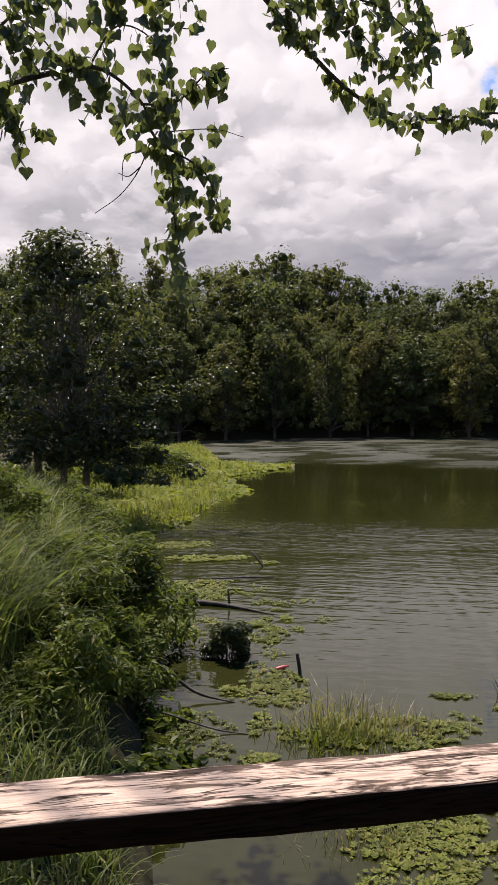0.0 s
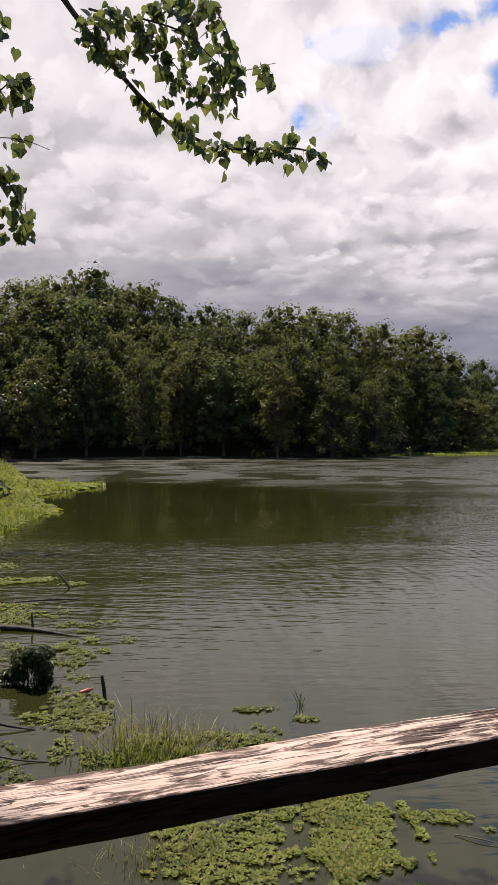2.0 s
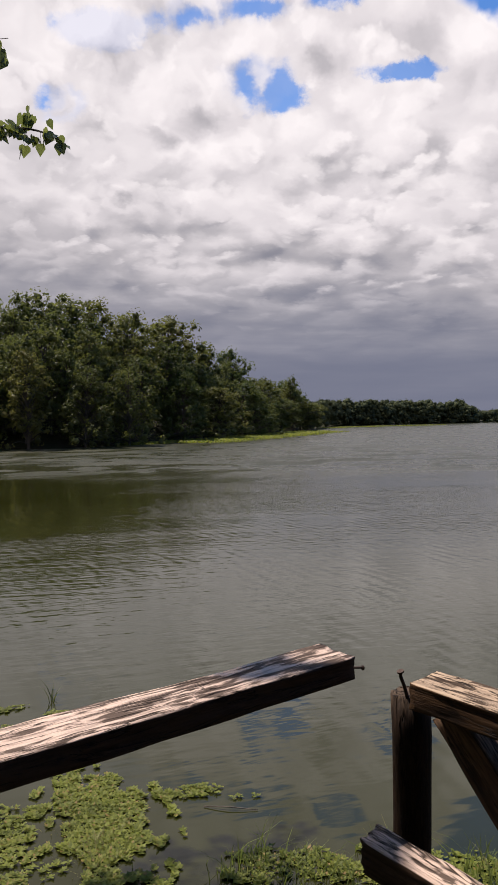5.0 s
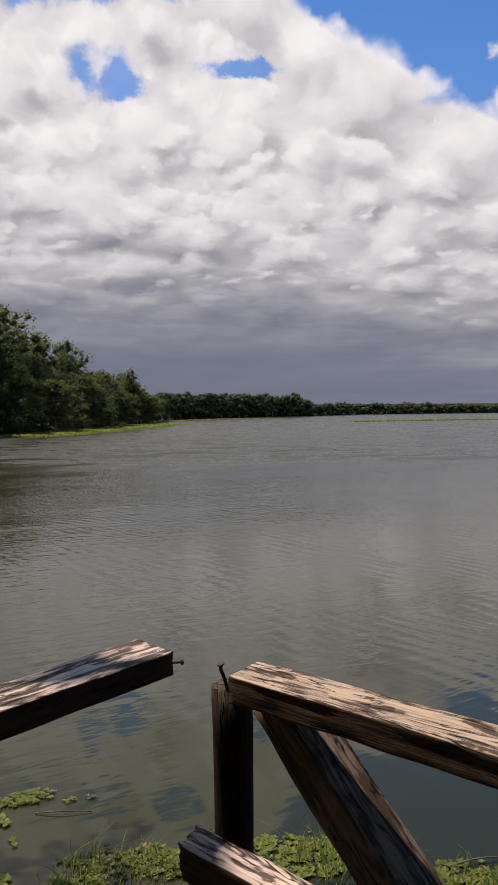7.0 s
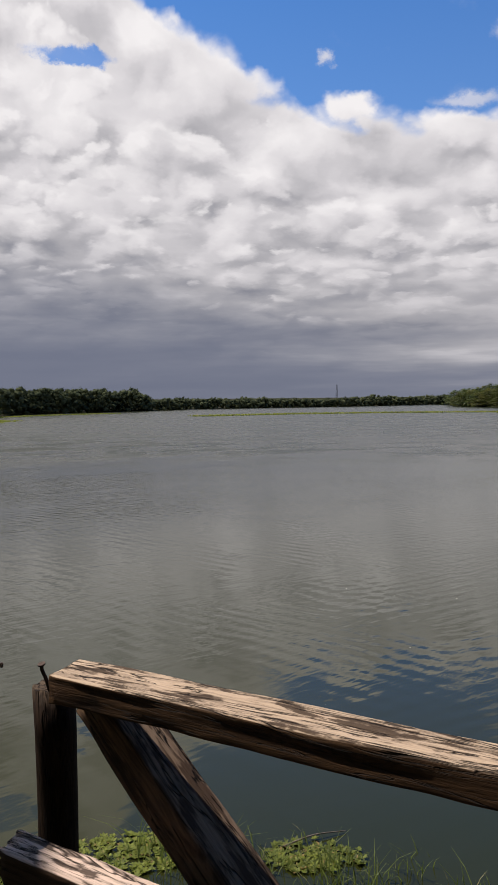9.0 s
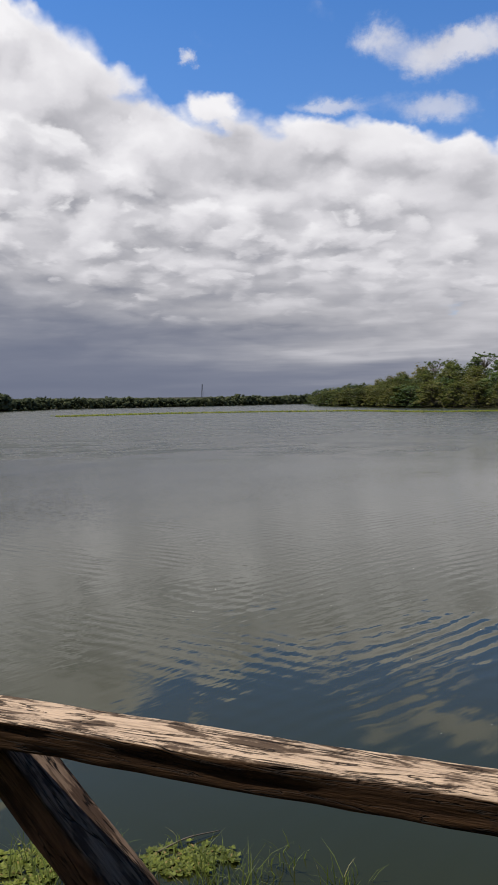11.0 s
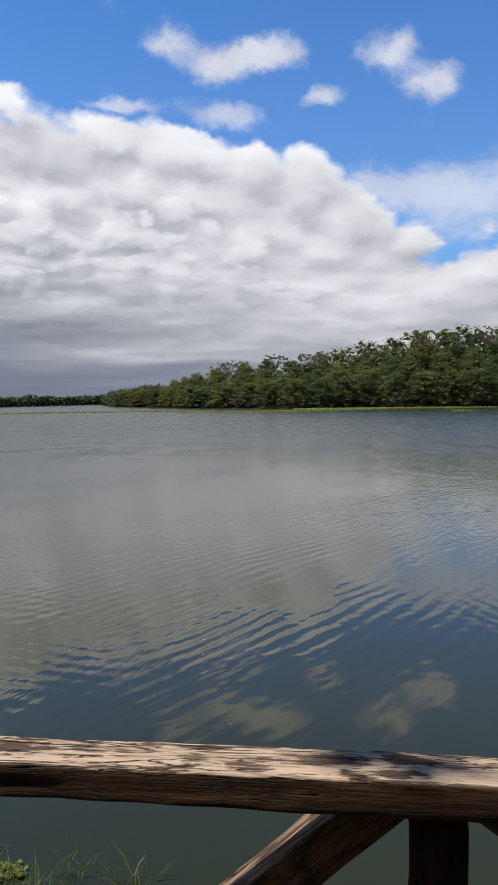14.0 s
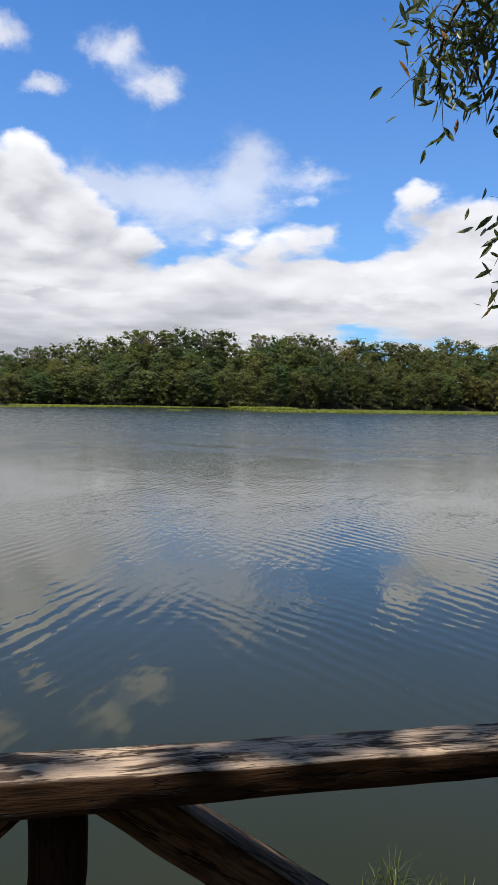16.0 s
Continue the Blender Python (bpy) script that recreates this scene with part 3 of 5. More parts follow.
def far_shore(az):
    return np.interp(az, [-30, -1, 5, 13, 20, 23, 27, 31, 34, 37, 38.5, 48, 52, 62, 68.5, 69.5, 75, 82, 89, 98, 105, 116, 140],
                     [104, 101, 106, 109, 106, 111, 122, 139, 158, 186, 240, 292, 330, 372, 430, 345, 284, 252, 256, 266, 300, 340, 400])


def ground_z(x, y):
    x, y = np.asarray(x, float), np.asarray(y, float)
    r = np.hypot(x, y)
    a = np.degrees(np.arctan2(x, y))
    near = 5.5 + 0.25 * np.sin(a * 0.21) + 0.15 * np.sin(a * 0.53)
    near = near + np.where(a > 130, (a - 130) * 0.9, 0) + np.where(a < -90, 2000.0, 0) + np.where(a > 150, 2000.0, 0)
    d_near = near - r
    d_left = np.where(y > 0, bank_line(y) - x, -50)
    d_far = np.where(np.abs(a) < 150, r - far_shore(a), -50)
    d = np.maximum(np.maximum(d_near, np.minimum(d_left, 60)), -6)
    z_near = np.where(d > 0, 2.78 * (1 - np.exp(-np.maximum(d, 0) / 1.8)), np.maximum(d * 0.5, -2.5))
    z_left = np.where(d_left > 0, 1.7 * (1 - np.exp(-np.maximum(d_left, 0) / 1.3)), -9)
    z_left = np.where((y > 0) & (d_near < d_left), z_left, -9)
    z_base = np.where((d_left > d_near) & (d_left > 0) & (y > 0), z_left, z_near)
    hill = np.interp(a, [-30, 0, 20, 30, 38, 70, 80, 95, 130], [13, 12, 8, 4, 0.8, 0.8, 7, 13, 13])
    z_far = np.where(d_far > 0, 0.12 + hill * (1 - np.exp(-np.maximum(d_far, 0) / 30.0)), np.maximum(d_far * 0.15, -2.5))
    return np.maximum(z_base, z_far)


def build_ground():
    rings = np.concatenate([np.linspace(0.4, 30, 75), np.geomspace(31.5, 480, 90), np.geomspace(520, 4300, 14)])
    n_a = 300
    ang = np.linspace(-np.pi, np.pi, n_a, endpoint=False)
    xs, ys = np.outer(rings, np.sin(ang)), np.outer(rings, np.cos(ang))
    zs = ground_z(xs, ys)
    bump = np.array([noise.noise(Vector((x * 0.7, y * 0.7, 0))) for x, y in zip(xs.ravel(), ys.ravel())]).reshape(zs.shape)
    zs = zs + bump * np.where(zs > 0.05, 0.07, 0.02)
    verts = np.vstack([np.stack([xs, ys, zs], -1).reshape(-1, 3), [[0, 0, float(ground_z(0, 0))]]])
    faces = []
    for i in range(len(rings) - 1):
        for j in range(n_a):
            k = (j + 1) % n_a
            faces.append((i * n_a + j, (i + 1) * n_a + j, (i + 1) * n_a + k, i * n_a + k))
    c = len(verts) - 1
    faces += [(c, j, (j + 1) % n_a) for j in range(n_a)]
    faces = [f[::-1] for f in faces]
    ob = mesh_object("ground", verts, faces, M_SOIL, smooth=True)
    tagged(ob, "dark earthy bank and wooded land round the lake", "ground", kind="structure")


def build_water():
    rings = np.concatenate([np.linspace(4.0, 40, 10), np.geomspace(50, 640, 12)])
    n_a = 72
    ang = np.linspace(-np.pi, np.pi, n_a, endpoint=False)
    verts = np.stack([np.outer(rings, np.sin(ang)), np.outer(rings, np.cos(ang)), np.zeros((len(rings), n_a))], -1).reshape(-1, 3)
    faces = []
    for i in range(len(rings) - 1):
        for j in range(n_a):
            k = (j + 1) % n_a
            faces.append((i * n_a + j, i * n_a + k, (i + 1) * n_a + k, (i + 1) * n_a + j)[::-1])
    ob = mesh_object("water", verts, faces, M_WATER)
    tagged(ob, "murky green-grey lake water with wind ripples", "water", kind="structure")


build_ground()
build_water()


# ================= the fence =================
def beam(name, p0, p1, width, height, mat, parent, seed, twist=0.0, label="", rough=0.006, wane=0.25, tip=(0, 0), sag=0.0):
    """A sawn timber from p0 to p1 (centre line); its own x runs along it. wane: how rounded its edges are."""
    p0, p1 = Vector(p0), Vector(p1)
    length = (p1 - p0).length
    segs = max(24, int(length / 0.03))
    # outline of the section: flat faces, worn corners
    outline = []
    c = min(width, height) * wane
    for sx, sy in ((1, 1), (-1, 1), (-1, -1), (1, -1)):
        corner = Vector((sx * (width / 2 - c), sy * (height / 2 - c)))
        start = {(1, 1): 0, (-1, 1): 90, (-1, -1): 180, (1, -1): 270}[(sx, sy)]
        for a in (0, 30, 60, 90):
            q = radians(start + a)
            outline.append((corner.x + c * math.cos(q), corner.y + c * math.sin(q)))
        nx = {(1, 1): (-1, 1), (-1, 1): (-1, -1), (-1, -1): (1, -1), (1, -1): (1, 1)}[(sx, sy)]
        last = Vector(outline[-1])
        follow = Vector((nx[0] * (width / 2 - c), nx[1] * (height / 2 - c)))
        goal = follow + Vector((c * math.cos(radians(start + 90)), c * math.sin(radians(start + 90))))
        for f in (0.2, 0.4, 0.6, 0.8):
            m = last.lerp(goal, f)
            outline.append((m.x, m.y))
    k = len(outline)
    verts, faces = [], []
    off = Vector((seed * 3.7, seed * 1.3, 0))
    for i in range(segs + 1):
        f = i / segs
        for j, (y, z) in enumerate(outline):
            d = Vector((y, z))
            s = noise.noise(off + Vector((f * length * 2.2, y * 34, z * 34)))
            s2 = noise.noise(off + Vector((f * length * 9, y * 75, z * 75)))
            g = 1 + (s * rough * 1.1 + s2 * rough * 0.55) / max(d.length, 0.02)
            end = 0.0
            if i in (0, segs):
                end = 0.012 * noise.noise(off + Vector((y * 60, z * 60, 4.0))) + (tip[0] * y + tip[1] * z) * (1 if i else -1)
            verts.append((f * length + end, y * g, z * g - sag * 4 * f * (1 - f)))
    for i in range(segs):
        for j in range(k):
            m = (j + 1) % k
            faces.append((i * k + j, i * k + m, (i + 1) * k + m, (i + 1) * k + j))
    for i in (0, segs):
        verts.append((np.mean([verts[i * k + j][0] for j in range(k)]), 0, 0))
        cidx = len(verts) - 1
        for j in range(k):
            m = (j + 1) % k
            faces.append((cidx, i * k + m, i * k + j) if i == 0 else (cidx, i * k + j, i * k + m))
    ob = mesh_object(name, verts, faces, mat, parent, label, smooth=True)
    ex = (p1 - p0).normalized()
    up = Vector((0, 0, 1)) if abs(ex.z) < 0.95 else Vector((0, 1, 0))
    ey = up.cross(ex).normalized()
    ez = ex.cross(ey)
    m = Matrix((ex, ey, ez)).transposed().to_4x4()
    m.translation = p0
    ob.matrix_basis = m @ Matrix.Rotation(radians(twist), 4, "X")
    return ob


def nail(parent, at, direction, length, r=0.004):
    at, d = np.array(at), unit(np.array(direction, float))
    side = unit(np.cross(d, (0.2, 0.5, 0.9)))
    pts = [at - d * 0.02, at + d * length * 0.5, at + d * length * 0.85 + side * 0.003, at + d * length]
    v, f = joined([tube(pts, [r, r, r, r], 8), tube([at + d * (length - 0.001), at + d * (length + 0.003)], [r * 2.1, r * 2.1], 10)])
    return mesh_object("nail", v, f, M_NAIL, parent, "bent rusty iron nail")


RAIL_Z = 3.70
fence = tagged(new("fence"), "weathered wooden rail fence with posts and diagonal braces", "fence")
fence.location = (1.42, 1.45, float(ground_z(1.42, 1.45)))


def on_fence(ob):
    ob.matrix_parent_inverse = Matrix.Translation(-Vector(fence.location))
    return ob


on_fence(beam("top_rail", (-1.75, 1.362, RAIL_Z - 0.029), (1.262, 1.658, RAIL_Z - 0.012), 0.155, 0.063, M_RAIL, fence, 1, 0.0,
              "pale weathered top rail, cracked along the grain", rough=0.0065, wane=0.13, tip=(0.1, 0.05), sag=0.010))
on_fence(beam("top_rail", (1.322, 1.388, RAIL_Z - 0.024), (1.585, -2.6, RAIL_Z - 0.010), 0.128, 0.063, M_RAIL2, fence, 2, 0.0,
              "brown top rail, pale on its upper face, with rough edges", rough=0.006, wane=0.10, tip=(0.2, 0.05)))
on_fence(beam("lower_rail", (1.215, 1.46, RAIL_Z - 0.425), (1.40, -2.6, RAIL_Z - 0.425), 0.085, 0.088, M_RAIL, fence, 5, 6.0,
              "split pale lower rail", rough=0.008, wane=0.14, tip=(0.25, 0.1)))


def post(x, y, top, r, seed, label):
    z0 = float(ground_z(x, y)) - 0.25
    pts = [(x + 0.006 * math.sin(i * 1.7 + seed), y + 0.006 * math.cos(i * 2.1 + seed), z0 + (top - z0) * i / 14) for i in range(15)]
    ang = np.linspace(0, 2 * np.pi, 22, endpoint=False)
    verts, faces = [], []
    for i, p in enumerate(pts):
        for a in ang:
            s = 1 + 0.09 * noise.noise(Vector((math.cos(a) * 1.6 + seed, math.sin(a) * 1.6, p[2] * 1.4))) + 0.05 * noise.noise(Vector((math.cos(a) * 5, math.sin(a) * 5 + seed, p[2] * 0.8)))
            ridge = 0.010 * noise.noise(Vector((math.cos(a) * 9, math.sin(a) * 9, seed))) if i == 14 else 0
            verts.append((p[2] - z0 + ridge, (p[0] - x + math.cos(a) * r * s), (p[1] - y + math.sin(a) * r * s)))
    k = len(ang)
    for i in range(14):
        for j in range(k):
            m = (j + 1) % k
            faces.append((i * k + j, i * k + m, (i + 1) * k + m, (i + 1) * k + j))
    verts.append((top - z0 - 0.006, 0, 0))
    faces += [(len(verts) - 1, 14 * k + j, 14 * k + (j + 1) % k) for j in range(k)]
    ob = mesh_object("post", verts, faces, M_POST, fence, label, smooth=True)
    # own x runs up the post
    ob.matrix_basis = Matrix(((0, 1, 0, x), (0, 0, 1, y), (1, 0, 0, z0), (0, 0, 0, 1)))
    return on_fence(ob)


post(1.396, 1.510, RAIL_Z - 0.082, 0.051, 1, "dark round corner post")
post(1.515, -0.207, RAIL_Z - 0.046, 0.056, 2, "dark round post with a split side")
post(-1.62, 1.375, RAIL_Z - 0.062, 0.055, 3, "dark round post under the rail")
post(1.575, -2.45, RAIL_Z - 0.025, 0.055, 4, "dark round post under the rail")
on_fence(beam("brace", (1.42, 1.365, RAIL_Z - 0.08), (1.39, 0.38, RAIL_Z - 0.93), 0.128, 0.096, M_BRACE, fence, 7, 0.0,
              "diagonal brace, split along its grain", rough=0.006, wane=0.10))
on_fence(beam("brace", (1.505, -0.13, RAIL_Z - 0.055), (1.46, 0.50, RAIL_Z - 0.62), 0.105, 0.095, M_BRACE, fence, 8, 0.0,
              "diagonal brace with a pale upper edge", rough=0.006, wane=0.10))
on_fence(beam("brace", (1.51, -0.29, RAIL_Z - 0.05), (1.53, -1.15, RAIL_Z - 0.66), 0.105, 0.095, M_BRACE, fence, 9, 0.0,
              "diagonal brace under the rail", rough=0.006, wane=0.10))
on_fence(nail(fence, (1.366, 1.49, RAIL_Z - 0.092), (-0.30, 0.02, 0.95), 0.085, 0.0046))
on_fence(nail(fence, (1.258, 1.62, RAIL_Z - 0.018), (0.95, -0.25, -0.12), 0.055, 0.0032))


# ================= far woods =================
def far_tree(name, seed, kind, mat, bark, per, leaf):
    """One wild broad-leaved tree about 10 m high, base at the origin. kind: round, tall, umbrella or bush."""
    rng = np.random.default_rng(seed)
    tree = new(name)
    # height, spread, where the crown begins, clumps, clump size
    h, spread, low, count, fat = {"round": (10.0, 3.6, 1.7, 104, 0.90), "tall": (10.0, 2.6, 1.4, 86, 0.76), "umbrella": (10.0, 3.8, 7.6, 44, 0.5), "bush": (10.0, 4.5, 0.5, 104, 0.92)}[kind]
    centers, radii, pieces = [], [], []
    lean = rng.normal(size=2) * 0.35
    trunk = curved([(0, 0, -1.0), (lean[0] * 0.3, lean[1] * 0.3, h * 0.3), (lean[0], lean[1], h * 0.62), (lean[0] * 1.3, lean[1] * 1.2, h * 0.9)], 4)
    pieces.append(tube(trunk, np.linspace(0.2, 0.05, len(trunk)), 6))
    for i in range(count):
        f = (i + 0.5) / count
        z = low + (h - low - 0.8) * f ** 0.9
        g = (z - low) / (h - low)
        if kind == "umbrella":
            wide = spread * (0.2 + 0.8 * math.sqrt(rng.uniform(0.05, 1)))
            z = h - 0.6 - 1.1 * (wide / spread) ** 2 * rng.uniform(0.4, 1.0)
        elif kind == "bush":
            wide = spread * math.sqrt(max(0.04, 1 - g**1.5)) * rng.uniform(0.25, 1.0)
        else:
            wide = spread * math.sqrt(max(0.08, 1 - (1.75 * g - 0.62) ** 2)) * rng.uniform(0.25, 1.05)
        a = i * 2.4 + rng.uniform(-0.5, 0.5)
        c = np.array((lean[0] * g + math.cos(a) * wide, lean[1] * g + math.sin(a) * wide, z + rng.normal() * 0.4))
        r = rng.uniform(0.55, 1.15) * fat * (1.0 - 0.2 * g)
        centers.append(c)
        radii.append(r)
        root = trunk[min(len(trunk) - 1, max(2, int(len(trunk) * min(0.95, (z / h) * 0.75))))]
        limb = curved([root, (root + c) / 2 + np.array((0, 0, 0.3)), c], 3)
        pieces.append(tube(limb, np.linspace(0.06, 0.02, len(limb)), 3))
    v, f = joined(pieces)
    mesh_object("trunk", v, f, bark, tree)
    v, f = dense_crown(centers, radii, per, leaf, rng, 0.25, 0.95 if kind != "umbrella" else 0.35, 0.6, 0.46 if kind != "umbrella" else 0.25)
    mesh_object("crown", v, f, mat, tree)
    return tree


def grove(seed, per, leaf, a=M_FOREST, b=M_FOREST_OLIVE, c=M_FOREST_DEEP):
    return {
        "round": [far_tree("tree", seed + i, "round", m, M_SHADEBARK, per, leaf) for i, m in enumerate((a, b, c, a))],
        "tall": [far_tree("tree", seed + 20 + i, "tall", m, M_SHADEBARK, per, leaf) for i, m in enumerate((a, b, c))],
        "umbrella": [far_tree("tree", seed + 40 + i, "umbrella", m, M_BARK, per, leaf) for i, m in enumerate((b, a))],
        "bush": [far_tree("tree", seed + 60 + i, "bush", m, M_SHADEBARK, per, leaf) for i, m in enumerate((a, b, c))],
    }


NEAR_GROVE, FAR_GROVE = grove(11, 38, 0.275), grove(411, 22, 0.36, M_HILL, M_HILL_OLIVE, M_FOREST)
USED = set()


def plant(kind, x, y, top, wide, label, group, rng, stock=NEAR_GROVE):
    """Set a tree of that kind on the ground with its top at that height."""
    z = float(ground_z(x, y)) - 0.1
    proto = stock[kind][int(rng.integers(len(stock[kind])))]
    s = max(0.12, (top - z) / 10.0)
    m = Matrix.Translation((x, y, z)) @ Matrix.Rotation(rng.uniform(0, 6.28), 4, "Z")
    size = Matrix.Diagonal((s * wide, s * wide, s, 1))
    if proto.name in USED:
        ob = copy_thing(proto, m)
        ob.scale = (s * wide, s * wide, s)
    else:
        USED.add(proto.name)
        ob = proto
        ob.matrix_basis = m @ size
    tagged(ob, label, "tree", group)
    return ob


def woods(az0, az1, tops, rows, gap, label, group, seed, front=0.5, mix=("round", "round", "tall", "bush"), wide=1.0, first=1.5, stock=NEAR_GROVE, low_share=0.6):
    """Rows of trees behind the water line between two bearings, the back rows reaching the skyline."""
    rng = np.random.default_rng(seed)
    az_t, el_t = zip(*tops)
    for k, depth in enumerate(rows):
        share = k / max(1, len(rows) - 1)
        a = az0 + rng.uniform(0, 1)
        while a < az1:
            r = far_shore(a) + first + depth + rng.uniform(-1.5, 2.5)
            sky_el = 1.05 * float(np.interp(a, az_t, el_t))
            el_here = sky_el * (front + (1 - front) * share) * rng.uniform(0.84, 1.02)
            if k == len(rows) - 1:
                el_here = sky_el * rng.uniform(0.86, 1.06)
            top = 4.35 + r * math.tan(radians(el_here))
            x, y = r * math.sin(radians(a)), r * math.cos(radians(a))
            kind = mix[int(rng.integers(len(mix)))]
            if rng.uniform() < (low_share if k == 0 else 0.55 if k == 1 else 0.0):
                kind = "bush"
            height = top - float(ground_z(x, y))
            w = wide * rng.uniform(0.85, 1.25) * min(1.5, max(0.75, 9.0 / max(height, 3)))
            plant(kind, x, y, top, w, label, group, rng, stock)
            a += math.degrees(gap * rng.uniform(0.75, 1.25) / r)


LEFT_TOPS = [(-30, 10), (-14, 10.2), (-1, 9.6), (3.4, 10.0), (5.8, 9.8), (8.4, 9.0), (13, 8.2), (19, 7.9), (22.5, 7.0), (27, 6.3), (30.3, 4.6), (33.4, 3.3), (34.2, 2.0), (36.0, 2.3), (37.5, 1.1)]
RIGHT_TOPS = [(68.5, 0.25), (71, 0.6), (73.7, 1.15), (77.6, 2.2), (83, 2.65), (87.4, 3.3), (91, 4.0), (95, 4.05), (99, 4.05), (107.8, 3.7), (118, 3.8), (135, 3.6)]
MID_TOPS = [(37, 1.05), (42, 1.05), (47.4, 0.8), (48.5, 0.2)]
LOW_TOPS = [(48, 0.15), (54, 0.14), (61, 0.02), (63.6, 0.22), (66, 0.05), (68.5, 0.22), (70, 0.1)]
woods(-20, 37.2, LEFT_TOPS, (0, 4.5, 9.5, 15, 21), 5.7, "dense dark green tree of the wooded shore", "wooded shore", 101, 0.5, ("tall", "round", "tall", "bush", "round", "tall"), wide=1.22, first=-2.2, low_share=0.12)
woods(69.2, 75.0, RIGHT_TOPS, (0, 6, 12), 4.2, "dark green tree at the low end of the wooded hill", "wooded hill", 107, 0.6, ("tall", "bush", "bush"), 1.5, first=-0.5)
woods(74.6, 121, RIGHT_TOPS, (0, 7, 15, 24, 33), 8.0, "sunlit green tree of the wooded hill", "wooded hill", 104, 0.42, ("round", "tall", "bush", "round", "tall"), 1.65, first=-0.5, stock=FAR_GROVE)


def low_woods(az0, az1, tops, gap, label, seed, deep):
    """Far low woods, too distant to tell one tree from the next."""
    rng = np.random.default_rng(seed)
    az_t, el_t = zip(*tops)
    centers, radii = [], []
    for k in range(deep):
        a = az0
        while a < az1:
            r = far_shore(a) + 2 + k * 6 + rng.uniform(-3, 3)
            x, y = r * math.sin(radians(a)), r * math.cos(radians(a))
            z = float(ground_z(x, y))
            swell = 0.84 + 0.26 * noise.noise(Vector((a * 0.9, k * 3.0, seed))) + 0.10 * noise.noise(Vector((a * 3.1, k * 3.0, seed)))
            high = max(1.2, (4.35 - z + r * math.tan(radians(float(np.interp(a, az_t, el_t))))) * swell)
            rad = rng.uniform(0.4, 1.25)
            centers.append(np.array((x, y, z + max(0.3, (high - rad * 0.8) * rng.uniform(0.02, 1.0) ** 0.75))))
            radii.append(rad)
            a += math.degrees(gap * rng.uniform(0.5, 1.5) / r)
    v, f = dense_crown(centers, radii, 14, 0.34, rng, 0.3, 0.9, 0.6, 0.85)
    tagged(mesh_object("far_woods", v, f, M_FARWOODS), label, "woods", kind="stuff")


low_woods(36.8, 48.4, MID_TOPS, 0.07, "dark low woods along the distant shore", 102, 3)
low_woods(48.0, 69.8, LOW_TOPS, 0.12, "thin line of dark woods on the far horizon", 103, 2)
R_EXTRA = np.random.default_rng(9)
for a, e, w in ((91.1, 4.35, 1.15), (77.2, 2.3, 0.7), (83.0, 2.85, 0.9), (87.0, 2.95, 0.9), (80.5, 2.75, 0.8), (94.9, 4.35, 0.55), (103, 4.1, 0.6), (98.5, 4.3, 0.5)):
    r = far_shore(a) + 24
    plant("umbrella", r * math.sin(radians(a)), r * math.cos(radians(a)), 4.35 + r * math.tan(radians(e)), w, "flat-topped tree standing above the wooded hill", "wooded hill", R_EXTRA, FAR_GROVE)
for a, e, w in ((8.5, 9.3, 0.5), (4.8, 10.3, 0.5), (36.0, 2.35, 0.75)):
    r = far_shore(a) + (22 if a < 30 else 3)
    plant("tall" if a > 30 else "umbrella", r * math.sin(radians(a)), r * math.cos(radians(a)), 4.35 + r * math.tan(radians(e)), w, "slender tree rising over the wooded shore", "wooded shore", R_EXTRA)


# unseen trees added behind the viewer, to shade the near side of the fence
for x, y, top, w in ((-3.2, -4.6, 13.5, 1.15), (-4.4, -1.6, 11.5, 1.0), (0.8, -6.4, 13.0, 1.1), (-6.8, -0.8, 13.0, 1.1), (-7.5, -7.0, 15.0, 1.3), (5.6, -9.0, 14.0, 1.2), (-2.0, -11.0, 16.0, 1.4), (-12.0, -4.0, 15.0, 1.3), (-10.5, 4.5, 13.0, 1.2)):
    plant("round", x, y, top, w, "unseen broad green tree added behind the viewer for shade", "trees behind the fence", R_EXTRA)


# ================= marsh strips along the far shores =================
def strip_points(line, width, n, rng):
    """Random places in a band along a line of (x, y)."""
    line = np.asarray(line, float)
    seg = np.linalg.norm(np.diff(line, axis=0), axis=1)
    pick = rng.choice(len(seg), n, p=seg / seg.sum())
    f = rng.uniform(0, 1, (n, 1))
    p = line[pick] * (1 - f) + line[pick + 1] * f
    d = unit(line[pick + 1] - line[pick])
    across = np.stack([-d[:, 1], d[:, 0]], 1)
    taper = np.clip(rng.normal(0, 0.45, (n, 1)), -1, 1)
    return p + across * taper * width / 2


def polar_line(pairs):
    return [(r * math.sin(radians(a)), r * math.cos(radians(a))) for a, r in pairs]


def marsh_strip(pairs, width, n, height, blade, label, seed):
    rng = np.random.default_rng(seed)
    p = strip_points(polar_line(pairs), width, n, rng)
    base = np.column_stack([p, np.full(n, -0.05)])
    v, f = blades(base, height * rng.uniform(0.4, 1.2, n), height * rng.uniform(0.2, 1.0, n), blade * rng.uniform(0.6, 1.3, n), rng, 2)
    ob = mesh_object("marsh_grass", v, f, M_MARSH)
    tagged(ob, label, "grass", kind="stuff")


marsh_strip([(23.5, 113), (25, 116), (27, 119)], 5, 2500, 0.45, 0.14, "yellow-green grass fringe below the wooded shore", 1)
marsh_strip([(28, 119), (31, 129), (34, 147), (37.8, 178)], 13, 11000, 0.5, 0.18, "yellow-green grass fringe below the wooded shore", 2)
marsh_strip([(38, 215), (42, 236), (46, 250)], 6, 1500, 0.4, 0.3, "pale grass fringe along the distant shore", 3)
